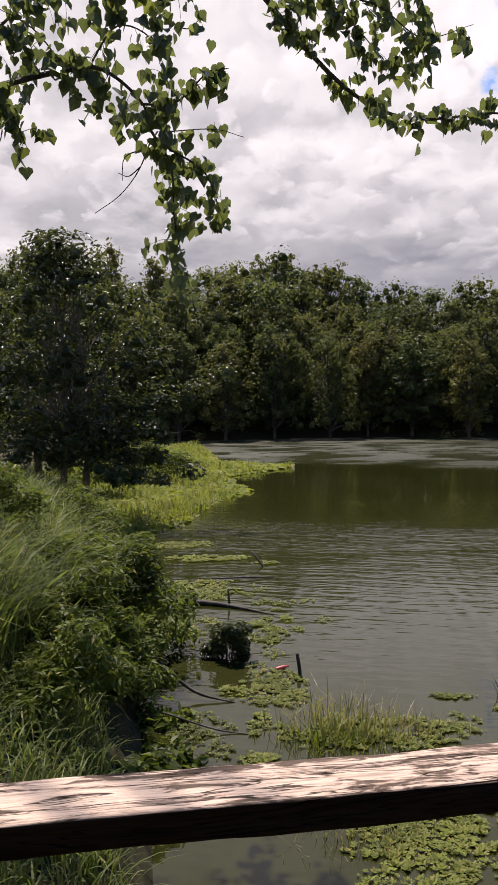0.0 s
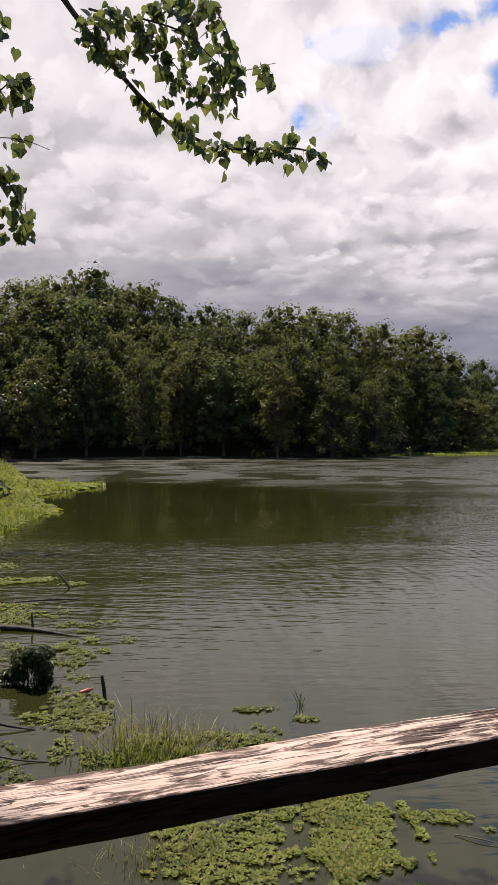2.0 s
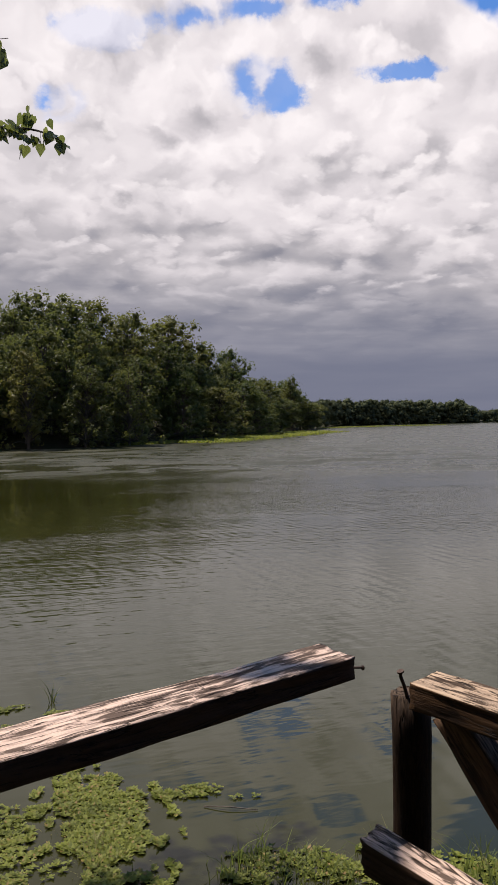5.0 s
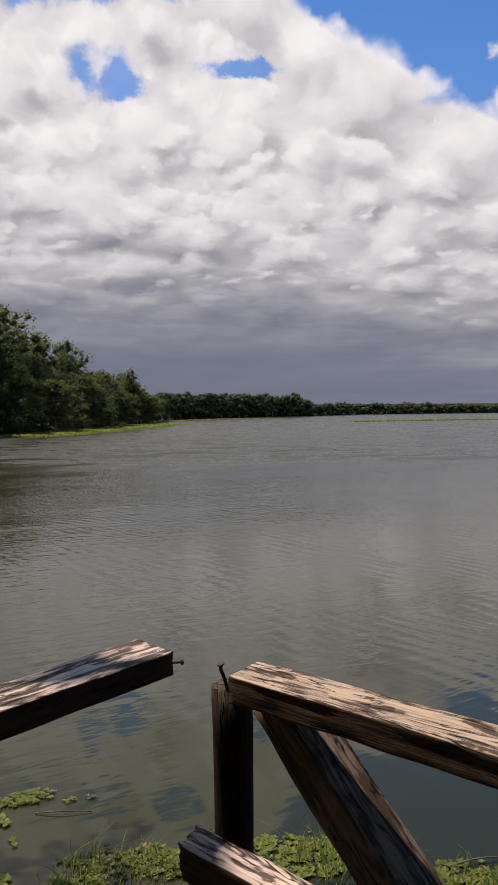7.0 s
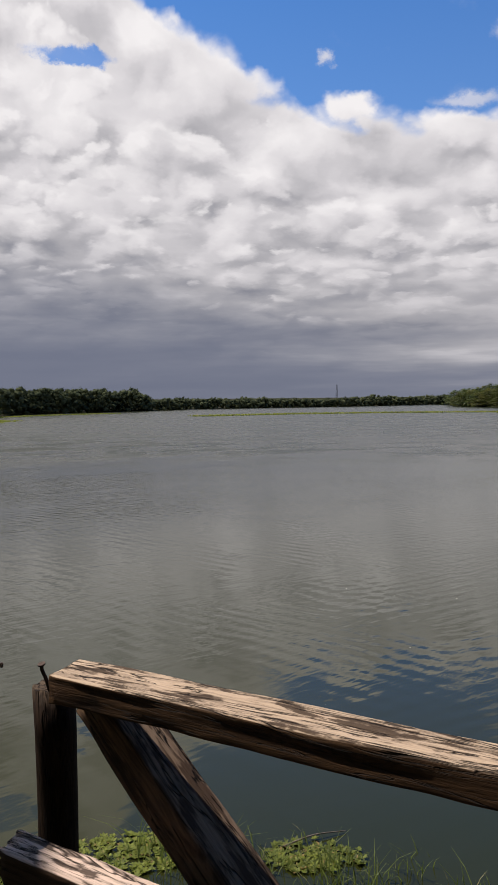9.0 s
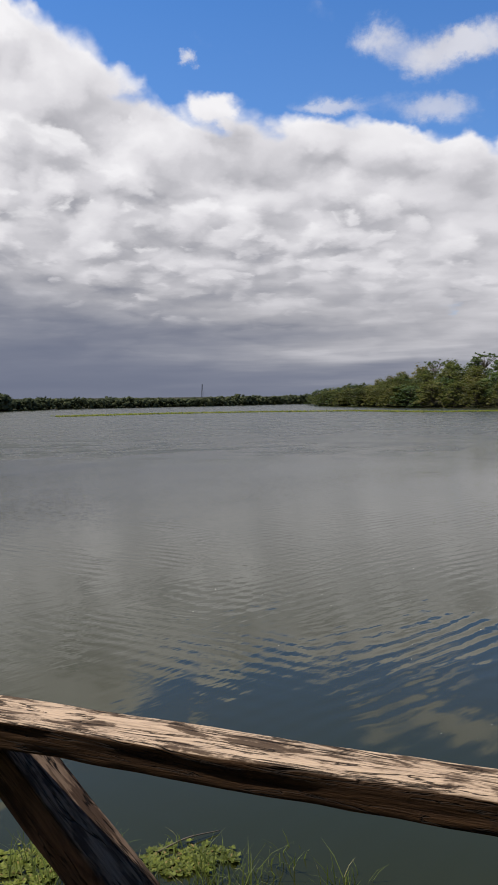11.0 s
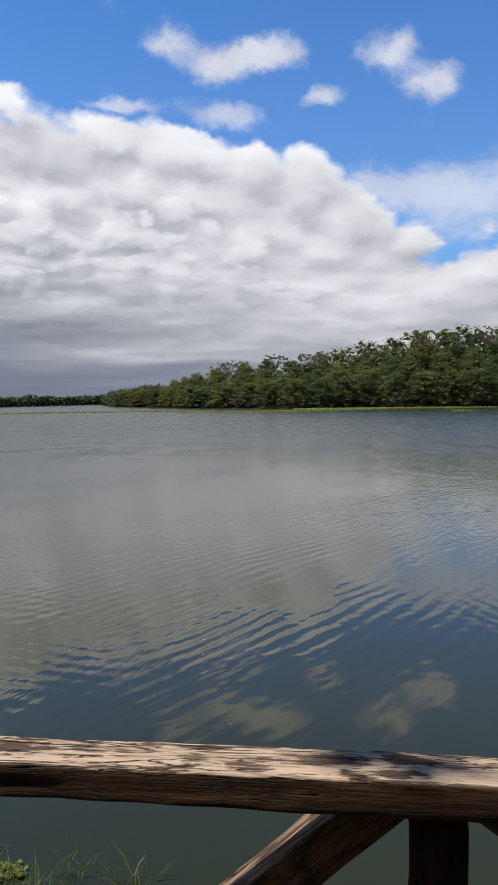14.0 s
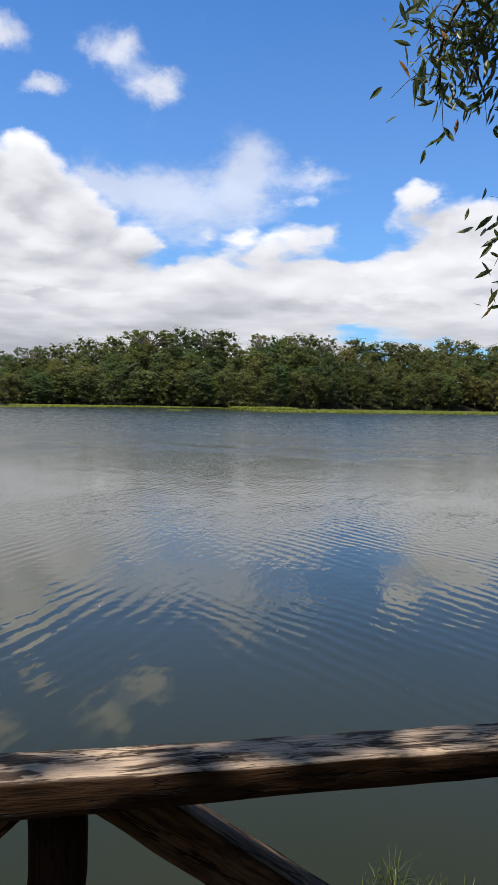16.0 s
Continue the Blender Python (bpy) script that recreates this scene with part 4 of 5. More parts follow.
marsh_strip([(51.5, 198), (58, 214), (65, 224), (72, 226), (77, 207), (82, 214), (88, 234)], 7, 7000, 0.55, 0.3, "thin strip of green reeds far out in the lake", 4)
marsh_strip([(86, 246), (92, 250), (96, 256)], 4, 2200, 0.5, 0.25, "low grass along the foot of the wooded hill", 5)
marsh_strip([(92.4, 203), (93.8, 205)], 3, 700, 0.5, 0.2, "small grassy islet in the lake", 6)
marsh_strip([(96.8, 228), (99, 232), (101, 236)], 6, 2500, 1.5, 0.3, "bushy green reeds along the far shore", 7)
marsh_strip([(97.5, 226), (101, 232), (106, 246), (112, 270), (119, 300)], 42, 15000, 0.7, 0.35, "bright low grass along the far shore", 8)
marsh_strip([(82, 236), (86, 240), (90, 247), (93, 250)], 16, 5000, 0.6, 0.3, "bright low grass along the far shore", 9)


def build_mast():
    """The thin lattice mast on the far horizon."""
    a, r = 61.3, 560.0
    x, y = r * math.sin(radians(a)), r * math.cos(radians(a))
    z0 = float(ground_z(x, y))
    mast = tagged(new("radio_mast"), "thin grey lattice mast on the far horizon", "mast")
    mast.location = (x, y, z0)
    h = 4.35 + r * math.tan(radians(0.85)) - z0
    for i in range(3):
        q = radians(120 * i)
        v, f = tube([(1.1 * math.cos(q), 1.1 * math.sin(q), -0.5), (0.3 * math.cos(q), 0.3 * math.sin(q), h)], [0.14, 0.1], 5)
        mesh_object("leg", v, f, M_STEEL, mast)
    pieces = []
    for k in range(9):
        za, zb = h * k / 9, h * (k + 1) / 9
        ra, rb = 1.1 - 0.8 * k / 9, 1.1 - 0.8 * (k + 1) / 9
        for i in range(3):
            q, s = radians(120 * i), radians(120 * (i + 1))
            pieces.append(tube([(ra * math.cos(q), ra * math.sin(q), za), (rb * math.cos(s), rb * math.sin(s), zb)], [0.07, 0.07], 4))
    v, f = joined(pieces)
    mesh_object("lattice", v, f, M_STEEL, mast)


build_mast()


# ================= the near left bank =================
def inside(poly, p):
    poly = np.asarray(poly, float)
    x, y = p[:, 0], p[:, 1]
    hit = np.zeros(len(p), bool)
    j = len(poly) - 1
    for i in range(len(poly)):
        xi, yi, xj, yj = *poly[i], *poly[j]
        cross = ((yi > y) != (yj > y)) & (x < (xj - xi) * (y - yi) / (yj - yi + 1e-12) + xi)
        hit ^= cross
        j = i
    return hit


def scatter(poly, n, rng):
    poly = np.asarray(poly, float)
    lo, hi = poly.min(0), poly.max(0)
    out = np.zeros((0, 2))
    while len(out) < n:
        p = rng.uniform(lo, hi, (n * 2, 2))
        out = np.vstack([out, p[inside(poly, p)]])
    return out[:n]


MARSH = [(-2, 90), (0, 78), (0.6, 63), (6.1, 57.5), (3.2, 52.5), (0.9, 49.5), (2.0, 41.5), (0.1, 36), (-1.0, 30.3), (-2.9, 26.6), (-6, 28), (-9.5, 45), (-13, 90)]


def build_marsh():
    rng = np.random.default_rng(21)
    n = 26000
    p = scatter(MARSH, n, rng)
    # more blades where the camera is nearer
    keep = rng.uniform(0, 1, n) < np.clip(34.0 / p[:, 1], 0.25, 1)
    p = p[keep]
    n = len(p)
    tall = 0.25 + 0.65 * np.array([max(0.0, 0.5 + noise.noise(Vector((x * 0.35, y * 0.2, 2)))) for x, y in p])
    base = np.column_stack([p, np.maximum(ground_z(p[:, 0], p[:, 1]), -0.04)])
    v, f = blades(base, tall * rng.uniform(0.5, 1.3, n), tall * rng.uniform(0.1, 0.7, n), 0.035 * rng.uniform(0.6, 1.4, n) * np.clip(p[:, 1] / 35, 0.9, 2.4), rng, 2)
    ob = mesh_object("marsh_grass", v, f, M_MARSH)
    tagged(ob, "sunlit yellow-green marsh grass on a spit in the lake", "grass", kind="stuff")
    # flat floating mat below the blades
    m = 9000
    q = scatter(MARSH, m, rng)
    at = np.column_stack([q, np.maximum(ground_z(q[:, 0], q[:, 1]), 0) + rng.uniform(0.01, 0.05, m)])
    v, f = leaf_quads(at, np.array((0, 0, 1.0)) + rng.normal(size=(m, 3)) * 0.25, rng.uniform(0.25, 0.6, m) * np.clip(q[:, 1] / 35, 0.8, 2), rng, 0.8)
    ob = mesh_object("floating_weed", v, f, M_MARSH)
    tagged(ob, "mat of yellow-green weed round the marsh spit", "weed", kind="stuff")


build_marsh()


def build_cane(poly, n, h0, h1, width, label, seed, mat=M_CANE, lean=0.55):
    rng = np.random.default_rng(seed)
    p = scatter(poly, n, rng)
    # stems stand in tufts
    tuft = scatter(poly, max(6, n // 45), rng)
    pick = rng.integers(len(tuft), size=n)
    use = rng.uniform(size=n) < 0.4
    p[use] = tuft[pick[use]] + rng.normal(size=(use.sum(), 2)) * 0.11
    z = np.maximum(ground_z(p[:, 0], p[:, 1]), -0.1)
    h = rng.uniform(h0, h1, n)
    v, f = blades(np.column_stack([p, z - 0.05]), h, h * rng.uniform(0.15, lean + 0.35, n), width * rng.uniform(0.6, 1.3, n), rng, 5, 0.9)
    ob = mesh_object("tall_grass", v, f, mat)
    return tagged(ob, label, "grass", kind="stuff")


build_cane([(-0.5, 5.6), (-1.1, 6.8), (-1.2, 8.6), (-1.7, 10.5), (-3.2, 11.0), (-3.6, 8), (-3, 5.2)], 4200, 0.2, 0.75, 0.018, "feathery green grass on the near bank", 31, lean=0.6)
build_cane([(-2.4, 13), (-2.7, 17), (-3.6, 24), (-8, 26), (-8, 13)], 7000, 0.7, 2.1, 0.022, "tall arching cane grass along the left bank", 32, lean=0.6)
build_cane([(-2.7, 8.6), (-2.9, 12.0), (-5.0, 12.5), (-4.5, 8.4)], 2600, 1.2, 2.4, 0.022, "tall arching cane grass along the left bank", 34, lean=0.5)
build_cane([(-3.4, 24), (-4.8, 33), (-14, 36), (-9, 24)], 3500, 0.8, 1.8, 0.04, "rank green grass behind the marsh", 33)
build_cane([(-1.5, 10.4), (-1.7, 13.0), (-2.2, 18.0), (-5.0, 19.0), (-3.4, 10.4)], 520, 0.9, 1.9, 0.040, "broad-bladed reeds arching out of the bank", 37, lean=0.9)
build_cane([(-1.6, 11.0), (-1.8, 13.0), (-2.1, 16.5), (-2.6, 20.0), (-4.2, 20.0), (-3.6, 11.0)], 4600, 0.5, 1.35, 0.022, "arching grass over the edge of the bank", 36, lean=0.75)


def shrub(x, y, r, h, n, leaf, label, seed, mat=M_SHRUB, z=None, slim=0.5, foot=0.42):
    """A leafy bush: branching stems with a crown of small leaves."""
    rng = np.random.default_rng(seed)
    z = float(max(ground_z(x, y), -0.15)) if z is None else z
    bush = tagged(new("shrub"), label, "shrub")
    bush.location = (x, y, z)
    centers, radii, pieces = [], [], []
    for i in range(int(9 + 6 * r)):
        a, f = i * 2.4 + rng.uniform(-0.3, 0.3), rng.uniform(0.15, 1)
        wide = r * math.sqrt(rng.uniform(0.05, 1)) * 1.02
        c = np.array((math.cos(a) * wide, math.sin(a) * wide, h * (foot + (0.97 - foot) * f) * math.sqrt(max(0.3, 1 - (wide / r) ** 2 * 0.7)) * rng.uniform(0.65, 1.3)))
        centers.append(c)
        radii.append(rng.uniform(0.2, 0.36) * r + 0.06)
        stem = curved([(c[0] * 0.1, c[1] * 0.1, -0.12), c * np.array((0.45, 0.45, 0.6)) + rng.normal(size=3) * 0.04, c], 4)
        pieces.append(tube(stem, np.linspace(0.016, 0.005, len(stem)), 5))
    v, f = joined(pieces)
    tagged(mesh_object("stem", v, f, M_TWIG, bush), kind="stuff")
    v, f = clump_leaves(centers, radii, 1.7 * n / len(centers), leaf * 1.15, rng, 0.7, 0.8, slim)
    mesh_object("leaves", v, f, mat, bush)
    return bush


BANK_BUSH = "green leafy bush on the bank"
DARK_BUSH = "dark leafy bush overhanging the water"
LOW_BUSH = "low leafy plant at the water's edge"
for i, (x, y, r, h, n, leaf, lab) in enumerate((
        (-1.75, 13.3, 0.95, 1.45, 2000, 0.12, DARK_BUSH), (-1.4, 14.7, 0.7, 1.1, 1200, 0.11, DARK_BUSH),
        (-2.2, 11.6, 0.8, 1.0, 1500, 0.11, BANK_BUSH), (-2.7, 17.0, 0.9, 1.0, 1300, 0.12, BANK_BUSH), (-1.8, 16.4, 0.7, 0.75, 800, 0.11, LOW_BUSH),
        (-3.6, 21.0, 1.2, 1.2, 1300, 0.13, BANK_BUSH), (-1.05, 9.1, 0.42, 0.36, 200, 0.15, LOW_BUSH), (-0.85, 10.1, 0.36, 0.3, 130, 0.15, LOW_BUSH),
        (-2.9, 14.6, 0.9, 1.1, 1300, 0.12, BANK_BUSH), (-1.75, 10.7, 0.6, 0.8, 800, 0.12, BANK_BUSH),
        (-1.4, 12.1, 0.55, 0.9, 900, 0.11, DARK_BUSH), (-2.6, 23.0, 0.9, 0.8, 700, 0.13, LOW_BUSH), (-0.95, 11.4, 0.34, 0.28, 110, 0.15, LOW_BUSH),
        (-2.05, 9.2, 0.7, 0.8, 1300, 0.10, BANK_BUSH), (-4.6, 15.8, 1.2, 1.9, 1500, 0.12, BANK_BUSH), (-1.2, 18.2, 0.6, 0.5, 600, 0.11, LOW_BUSH))):
    if lab == BANK_BUSH:
        shrub(x, y, r, h, n * 1.3, leaf * 1.35, lab, 1 + i, slim=0.24)
    else:
        shrub(x, y, r, h, n, leaf, lab, 1 + i)
shrub(0.08, 14.2, 0.32, 0.9, 1600, 0.08, "stump overgrown with dark creepers in the water", 30, M_DARKLEAF, foot=0.05)
shrub(-3.3, 47, 1.8, 2.6, 1600, 0.2, "bright green bush on the marsh", 31, M_SHRUB)
shrub(-5.5, 40, 1.7, 2.4, 1500, 0.2, "bright green bush on the marsh", 32, M_SHRUB)


def build_bank_tree():
    """The dark spreading tree on the left bank."""
    rng = np.random.default_rng(61)
    x, y = -5.6, 31.5
    z = float(ground_z(x, y))
    tree = tagged(new("tree"), "dark dense spreading tree on the grassy bank", "tree")
    tree.location = (x, y, z)
    for k, (bx, by) in enumerate(((0, 0), (0.75, 0.3), (-0.9, 0.2))):
        trunk = curved([(bx, by, -0.3), (bx * 1.1, by, 1.6), (bx * 1.5 + 0.1, by * 1.4, 3.6), (bx * 2.2, by * 2, 6.2)], 5)
        v, f = tube(trunk, np.linspace(0.17, 0.06, len(trunk)), 8)
        mesh_object("trunk", v, f, M_BARK, tree)
    centers, radii, pieces = [], [], []
    outline = [(2.0, 2.6), (2.4, 3.1), (3.0, 3.5), (4.2, 3.9), (5.4, 3.8), (6.6, 3.4), (7.8, 2.6), (8.8, 1.6), (9.3, 0.9)]
    for lv, wide in outline:
        m = int(5 + wide * 3.2)
        for i in range(m):
            a = 2 * math.pi * i / m + rng.uniform(-0.4, 0.4) + lv
            w = wide * rng.uniform(0.35, 1.05)
            c = np.array((math.cos(a) * w * 1.05, math.sin(a) * w * 0.9, lv + rng.normal() * 0.45))
            centers.append(c)
            radii.append(rng.uniform(0.5, 0.95))
            root = np.array((rng.uniform(-0.6, 0.9), 0.2, max(1.6, lv * 0.62)))
            limb = curved([root, (root + c) / 2 + np.array((0, 0, 0.35)), c], 4)
            mesh_object("limb", *tube(limb, np.linspace(0.045, 0.012, len(limb)), 5), M_BARK, tree)
    # low boughs reaching out over the marsh
    for tip in ((4.4, -2.0, 2.9), (5.2, -1.0, 4.2), (5.0, -2.6, 1.7), (3.6, -3.0, 1.2), (6.4, -1.0, 5.1), (2.6, -3.0, 0.9)):
        c = np.array(tip)
        limb = curved([(0.6, 0, 3.2), c * 0.55 + np.array((0, 0, 1.2)), c], 6)
        mesh_object("limb", *tube(limb, np.linspace(0.05, 0.01, len(limb)), 5), M_BARK, tree)
        for q in limb[5::2]:
            centers.append(q + rng.normal(size=3) * 0.18)
            radii.append(rng.uniform(0.25, 0.45))
    v, f = dense_crown(centers, radii, 120, 0.23, rng, 0.5, 0.85, 0.5, 0.34)
    mesh_object("crown", v, f, M_DARKLEAF, tree)


build_bank_tree()


# ================= overhanging trees near the fence =================
HEART = ((0.0, 0.0, 0.0), (-0.10, 0.20, 0.05), (0.08, 0.42, 0.09), (0.38, 0.45, 0.08), (0.72, 0.22, 0.03), (1.08, 0.0, -0.04))
HEART_VERTS = np.array(HEART + tuple((a, -b, c) for a, b, c in HEART[1:5])) * np.array((1.0, 1.16, 1.0))
HEART_FACES = [(0, 1, 2, 3, 4, 5), (5, 9, 8, 7, 6, 0)]
NARROW = ((0.0, 0.0, 0.0), (0.25, 0.11, 0.015), (0.58, 0.125, 0.0), (1.0, 0.0, -0.10))
NARROW_VERTS = np.array(NARROW + tuple((a, -b, c) for a, b, c in NARROW[1:3]))
NARROW_FACES = [(0, 1, 2, 3), (3, 5, 4, 0)]


def hung(p, down, face, s):
    """The pose of a leaf whose stalk joins at p, that hangs along down and faces that way: columns along, across, normal."""
    side = np.cross(face, down)
    side = side / max(np.linalg.norm(side), 1e-6)
    return p, np.stack([down, side, np.cross(down, side)], 1) * s


def leaves_on(tree, fix, hangers, verts, faces, mat, label, singles):
    """The first leaves become parts of their own on one mesh, the rest one joined mesh."""
    me = None
    for p, m in hangers[:singles]:
        if me is None:
            ob = mesh_object("leaf", verts, faces, mat, tree)
            me = ob.data
        else:
            ob = new("leaf", me)
            ob.parent = tree
        pos = p - fix
        ob.matrix_basis = Matrix([[*m[i], pos[i]] for i in range(3)] + [[0, 0, 0, 1]])
    v, f = joined([(p - fix + verts @ m.T, faces) for p, m in hangers[singles:]])
    tagged(mesh_object("foliage", v, f, mat, tree, label), kind="stuff")


def dress(line, rng, step, reach, size, drop=0.9, twig_r=0.004, most=4):
    """Twigs and hanging leaves along a bough."""
    leaves, twigs = [], []
    seg = np.linalg.norm(np.diff(line, axis=0), axis=1)
    run = np.concatenate([[0], np.cumsum(seg)])
    for s in np.arange(step, run[-1], step):
        c = np.array([np.interp(s, run, line[:, k]) for k in range(3)])
        d = unit(rng.normal(size=3) + np.array((0, 0, -0.15)))
        tip = c + d * reach * rng.uniform(0.3, 1.0)
        tip[2] -= 0.1 * reach
        twig = curved([c, (c + tip) / 2 + np.array((0, 0, 0.05)), tip], 3)
        twigs.append(tube(twig, np.linspace(twig_r, twig_r * 0.4, len(twig)), 4))
        for q in twig[1:]:
            for _ in range(int(rng.integers(1, most))):
                down = unit(np.array((0, 0, -drop)) + rng.normal(size=3) * 0.42)
                face = unit(rng.normal(size=3) + np.array((0.2, -0.9, 0.5)))
                leaves.append(hung(q + rng.normal(size=3) * 0.06, down, face, size * rng.uniform(0.6, 1.2)))
    return leaves, twigs


def spot(a, e, d, eye=(-0.31, 0.07, 4.37)):
    return np.array(eye) + np.array(way(a, e)) * d


def build_heart_tree():
    rng = np.random.default_rng(71)
    bx, by = -5.2, 8.6
    z0 = float(ground_z(bx, by))
    tree = tagged(new("tree"), "overhanging tree with heart-shaped sunlit leaves on drooping boughs", "tree")
    tree.location = (bx, by, z0)
    fix = np.array((bx, by, z0))
    trunk = curved([(bx, by, z0 - 0.3), (bx + 0.1, by, z0 + 2.2), (bx + 0.35, by + 0.1, 6.4), (bx + 0.9, by + 0.2, 9.0), (bx + 1.6, by, 11.2)], 5)
    v, f = tube(trunk - fix, np.linspace(0.21, 0.08, len(trunk)), 10)
    mesh_object("trunk", v, f, M_BARK, tree)
    fork_a, fork_b = np.array((bx + 0.35, by + 0.1, 6.4)), np.array((bx + 1.2, by + 0.1, 10.0))
    boughs = [
        # bough, its thickness, twig spacing, reach of twigs
        ([fork_a, spot(-17, 19.0, 10.4), spot(-14, 19.9, 10.5), spot(-9.1, 21.3, 10.6), spot(-6.5, 21.5, 10.7), spot(-4.0, 19.8, 10.8), spot(-3.3, 18.0, 10.9)], 0.05, 0.16, 0.75),
        ([spot(-3.3, 18.0, 10.9), spot(-2.0, 15.8, 10.9), spot(-1.8, 12.2, 10.9), spot(-0.9, 8.4, 10.9)], 0.02, 0.105, 0.6),
        ([spot(-4.0, 19.6, 10.8), spot(-1.6, 19.8, 10.9), spot(0.6, 21.6, 11.0), spot(2.0, 21.8, 11.0)], 0.016, 0.10, 0.4),
        ([spot(-2.2, 17.0, 10.9), spot(0.2, 15.6, 11.0), spot(1.2, 13.4, 11.0), spot(1.6, 12.6, 11.0)], 0.014, 0.12, 0.42),
        ([spot(-2.4, 18.0, 10.9), spot(0.9, 18.2, 11.0), spot(3.0, 17.7, 11.0)], 0.008, 0.55, 0.16),
        ([fork_b, spot(-10, 33.0, 11.2), spot(-1.0, 31.0, 11.6), spot(4.3, 25.9, 11.9), spot(7.2, 22.9, 12.0), spot(10.0, 20.4, 12.1), spot(12.6, 18.9, 12.1), spot(15.3, 18.3, 12.1), spot(19.5, 18.3, 12.1), spot(21.4, 17.8, 12.1)], 0.05, 0.15, 0.3),
        ([spot(5.5, 26.0, 12.0), spot(8.5, 25.4, 12.0), spot(11.0, 23.5, 12.0), spot(13.2, 20.9, 12.1)], 0.016, 0.10, 0.55),
        ([spot(8.5, 25.8, 12.0), spot(12.0, 25.0, 12.0), spot(15.0, 23.0, 12.1), spot(18.3, 23.4, 12.1)], 0.014, 0.16, 0.45),
        ([spot(9.5, 25.5, 12.0), spot(13.0, 27.0, 12.1), spot(15.2, 24.4, 12.1), spot(14.2, 21.5, 12.1)], 0.014, 0.14, 0.45),
        ([spot(-14.5, 22.0, 10.6), spot(-11.0, 25.0, 10.7), spot(-6.0, 26.0, 10.8), spot(-2.0, 25.5, 10.9), spot(-0.5, 26.5, 11.0)], 0.02, 0.12, 0.55),
        ([spot(-15.0, 20.5, 10.5), spot(-12.5, 18.5, 10.5), spot(-11.5, 16.6, 10.5)], 0.014, 0.11, 0.36),
        ([spot(-16.0, 17.0, 10.5), spot(-14.6, 15.4, 10.5), spot(-13.6, 14.4, 10.5)], 0.012, 0.13, 0.25),
        ([spot(-7.5, 21.5, 10.7), spot(-5.5, 24.0, 10.8), spot(-3.0, 23.2, 10.8), spot(-2.2, 20.6, 10.8)], 0.014, 0.10, 0.5),
        ([spot(-9.0, 21.5, 10.7), spot(-11.0, 23.5, 10.6), spot(-13.5, 24.5, 10.6)], 0.012, 0.13, 0.45),
    ]
    leaves, twigs = [], []
    for pts, r, step, reach in boughs:
        line = curved(pts, 6)
        v, f = tube(line - fix, np.linspace(r, max(0.004, r * 0.2), len(line)), 6)
        mesh_object("bough", v, f, M_TWIG, tree)
        shown = line[len(line) // 3 :] if r >= 0.05 else line
        a, b = dress(shown, rng, step, reach, 0.145, most=3)
        leaves += a
        twigs += b
    # bare hanging twigs
    for pts in ([spot(-3.3, 17.6, 10.9), spot(-4.2, 15.6, 10.9), spot(-5.5, 14.0, 10.9), spot(-7.2, 12.8, 10.9)], [spot(-3.4, 17.0, 10.9), spot(-5.1, 16.4, 10.9), spot(-5.3, 14.9, 10.9)],
                [spot(-4.1, 15.8, 10.9), spot(-4.9, 15.2, 10.9), spot(-5.6, 15.4, 10.9)], [spot(-2.4, 24.6, 10.9), spot(-0.8, 24.0, 11.0), spot(0.4, 24.9, 11.0)]):
        line = curved(pts, 4)
        twigs.append(tube(line, np.linspace(0.009, 0.004, len(line)), 4))
    # unseen upper boughs, added to dapple the fence and shade viewing spot and bank
    crown_twigs = []
    for tx, ty, tz, count, wide in ((0.29, 4.64, 9.5, 18, 0.075),
                                    (0.75, 2.5, 9.5, 40, 0.28), (0.8, 2.05, 9.4, 75, 0.36), (0.85, 1.5, 9.3, 130, 0.52),
                                    (-0.8, 1.6, 9.5, 260, 0.9), (0.1, 0.6, 9.3, 260, 0.9), (-1.9, 0.8, 9.5, 260, 1.0), (-0.6, -0.4, 9.4, 260, 1.0), (-2.8, 2.2, 9.4, 240, 1.0),
                                    (-2.8, 17.2, 14.2, 90, 1.1), (-3.8, 18.4, 14.4, 90, 1.1), (-4.6, 16.6, 14.0, 90, 1.1), (-5.2, 18.2, 14.4, 90, 1.1), (-3.0, 15.8, 14.0, 70, 1.0), (-3.4, 20.5, 15.6, 90, 1.1), (-5.0, 20.8, 15.6, 90, 1.2)):
        t = np.array((tx, ty, tz))
        line = curved([fork_b, (fork_b + t) / 2 + np.array((0, 0, 0.7)), t + np.array((0, 0, 0.1))], 5)
        crown_twigs.append(tube(line - fix, np.linspace(0.03, 0.006, len(line)), 5))
        a, b = [], []
        for _ in range(count):
            q = t + rng.normal(size=3) * wide * np.array((0.6, 0.6, 0.35))
            a.append(hung(q, unit(np.array((0, 0, -0.9)) + rng.normal(size=3) * 0.5), unit(rng.normal(size=3) + np.array((0, 0, 0.5))), 0.14 * rng.uniform(0.6, 1.2)))
        leaves += a
        twigs += b
    v, f = joined([(np.asarray(v) - fix, f) for v, f in twigs] + crown_twigs)
    tagged(mesh_object("twig", v, f, M_TWIG, tree), kind="stuff")
    leaves_on(tree, fix, leaves, HEART_VERTS, HEART_FACES, M_HEART, "heart-shaped green leaves", 280)


build_heart_tree()


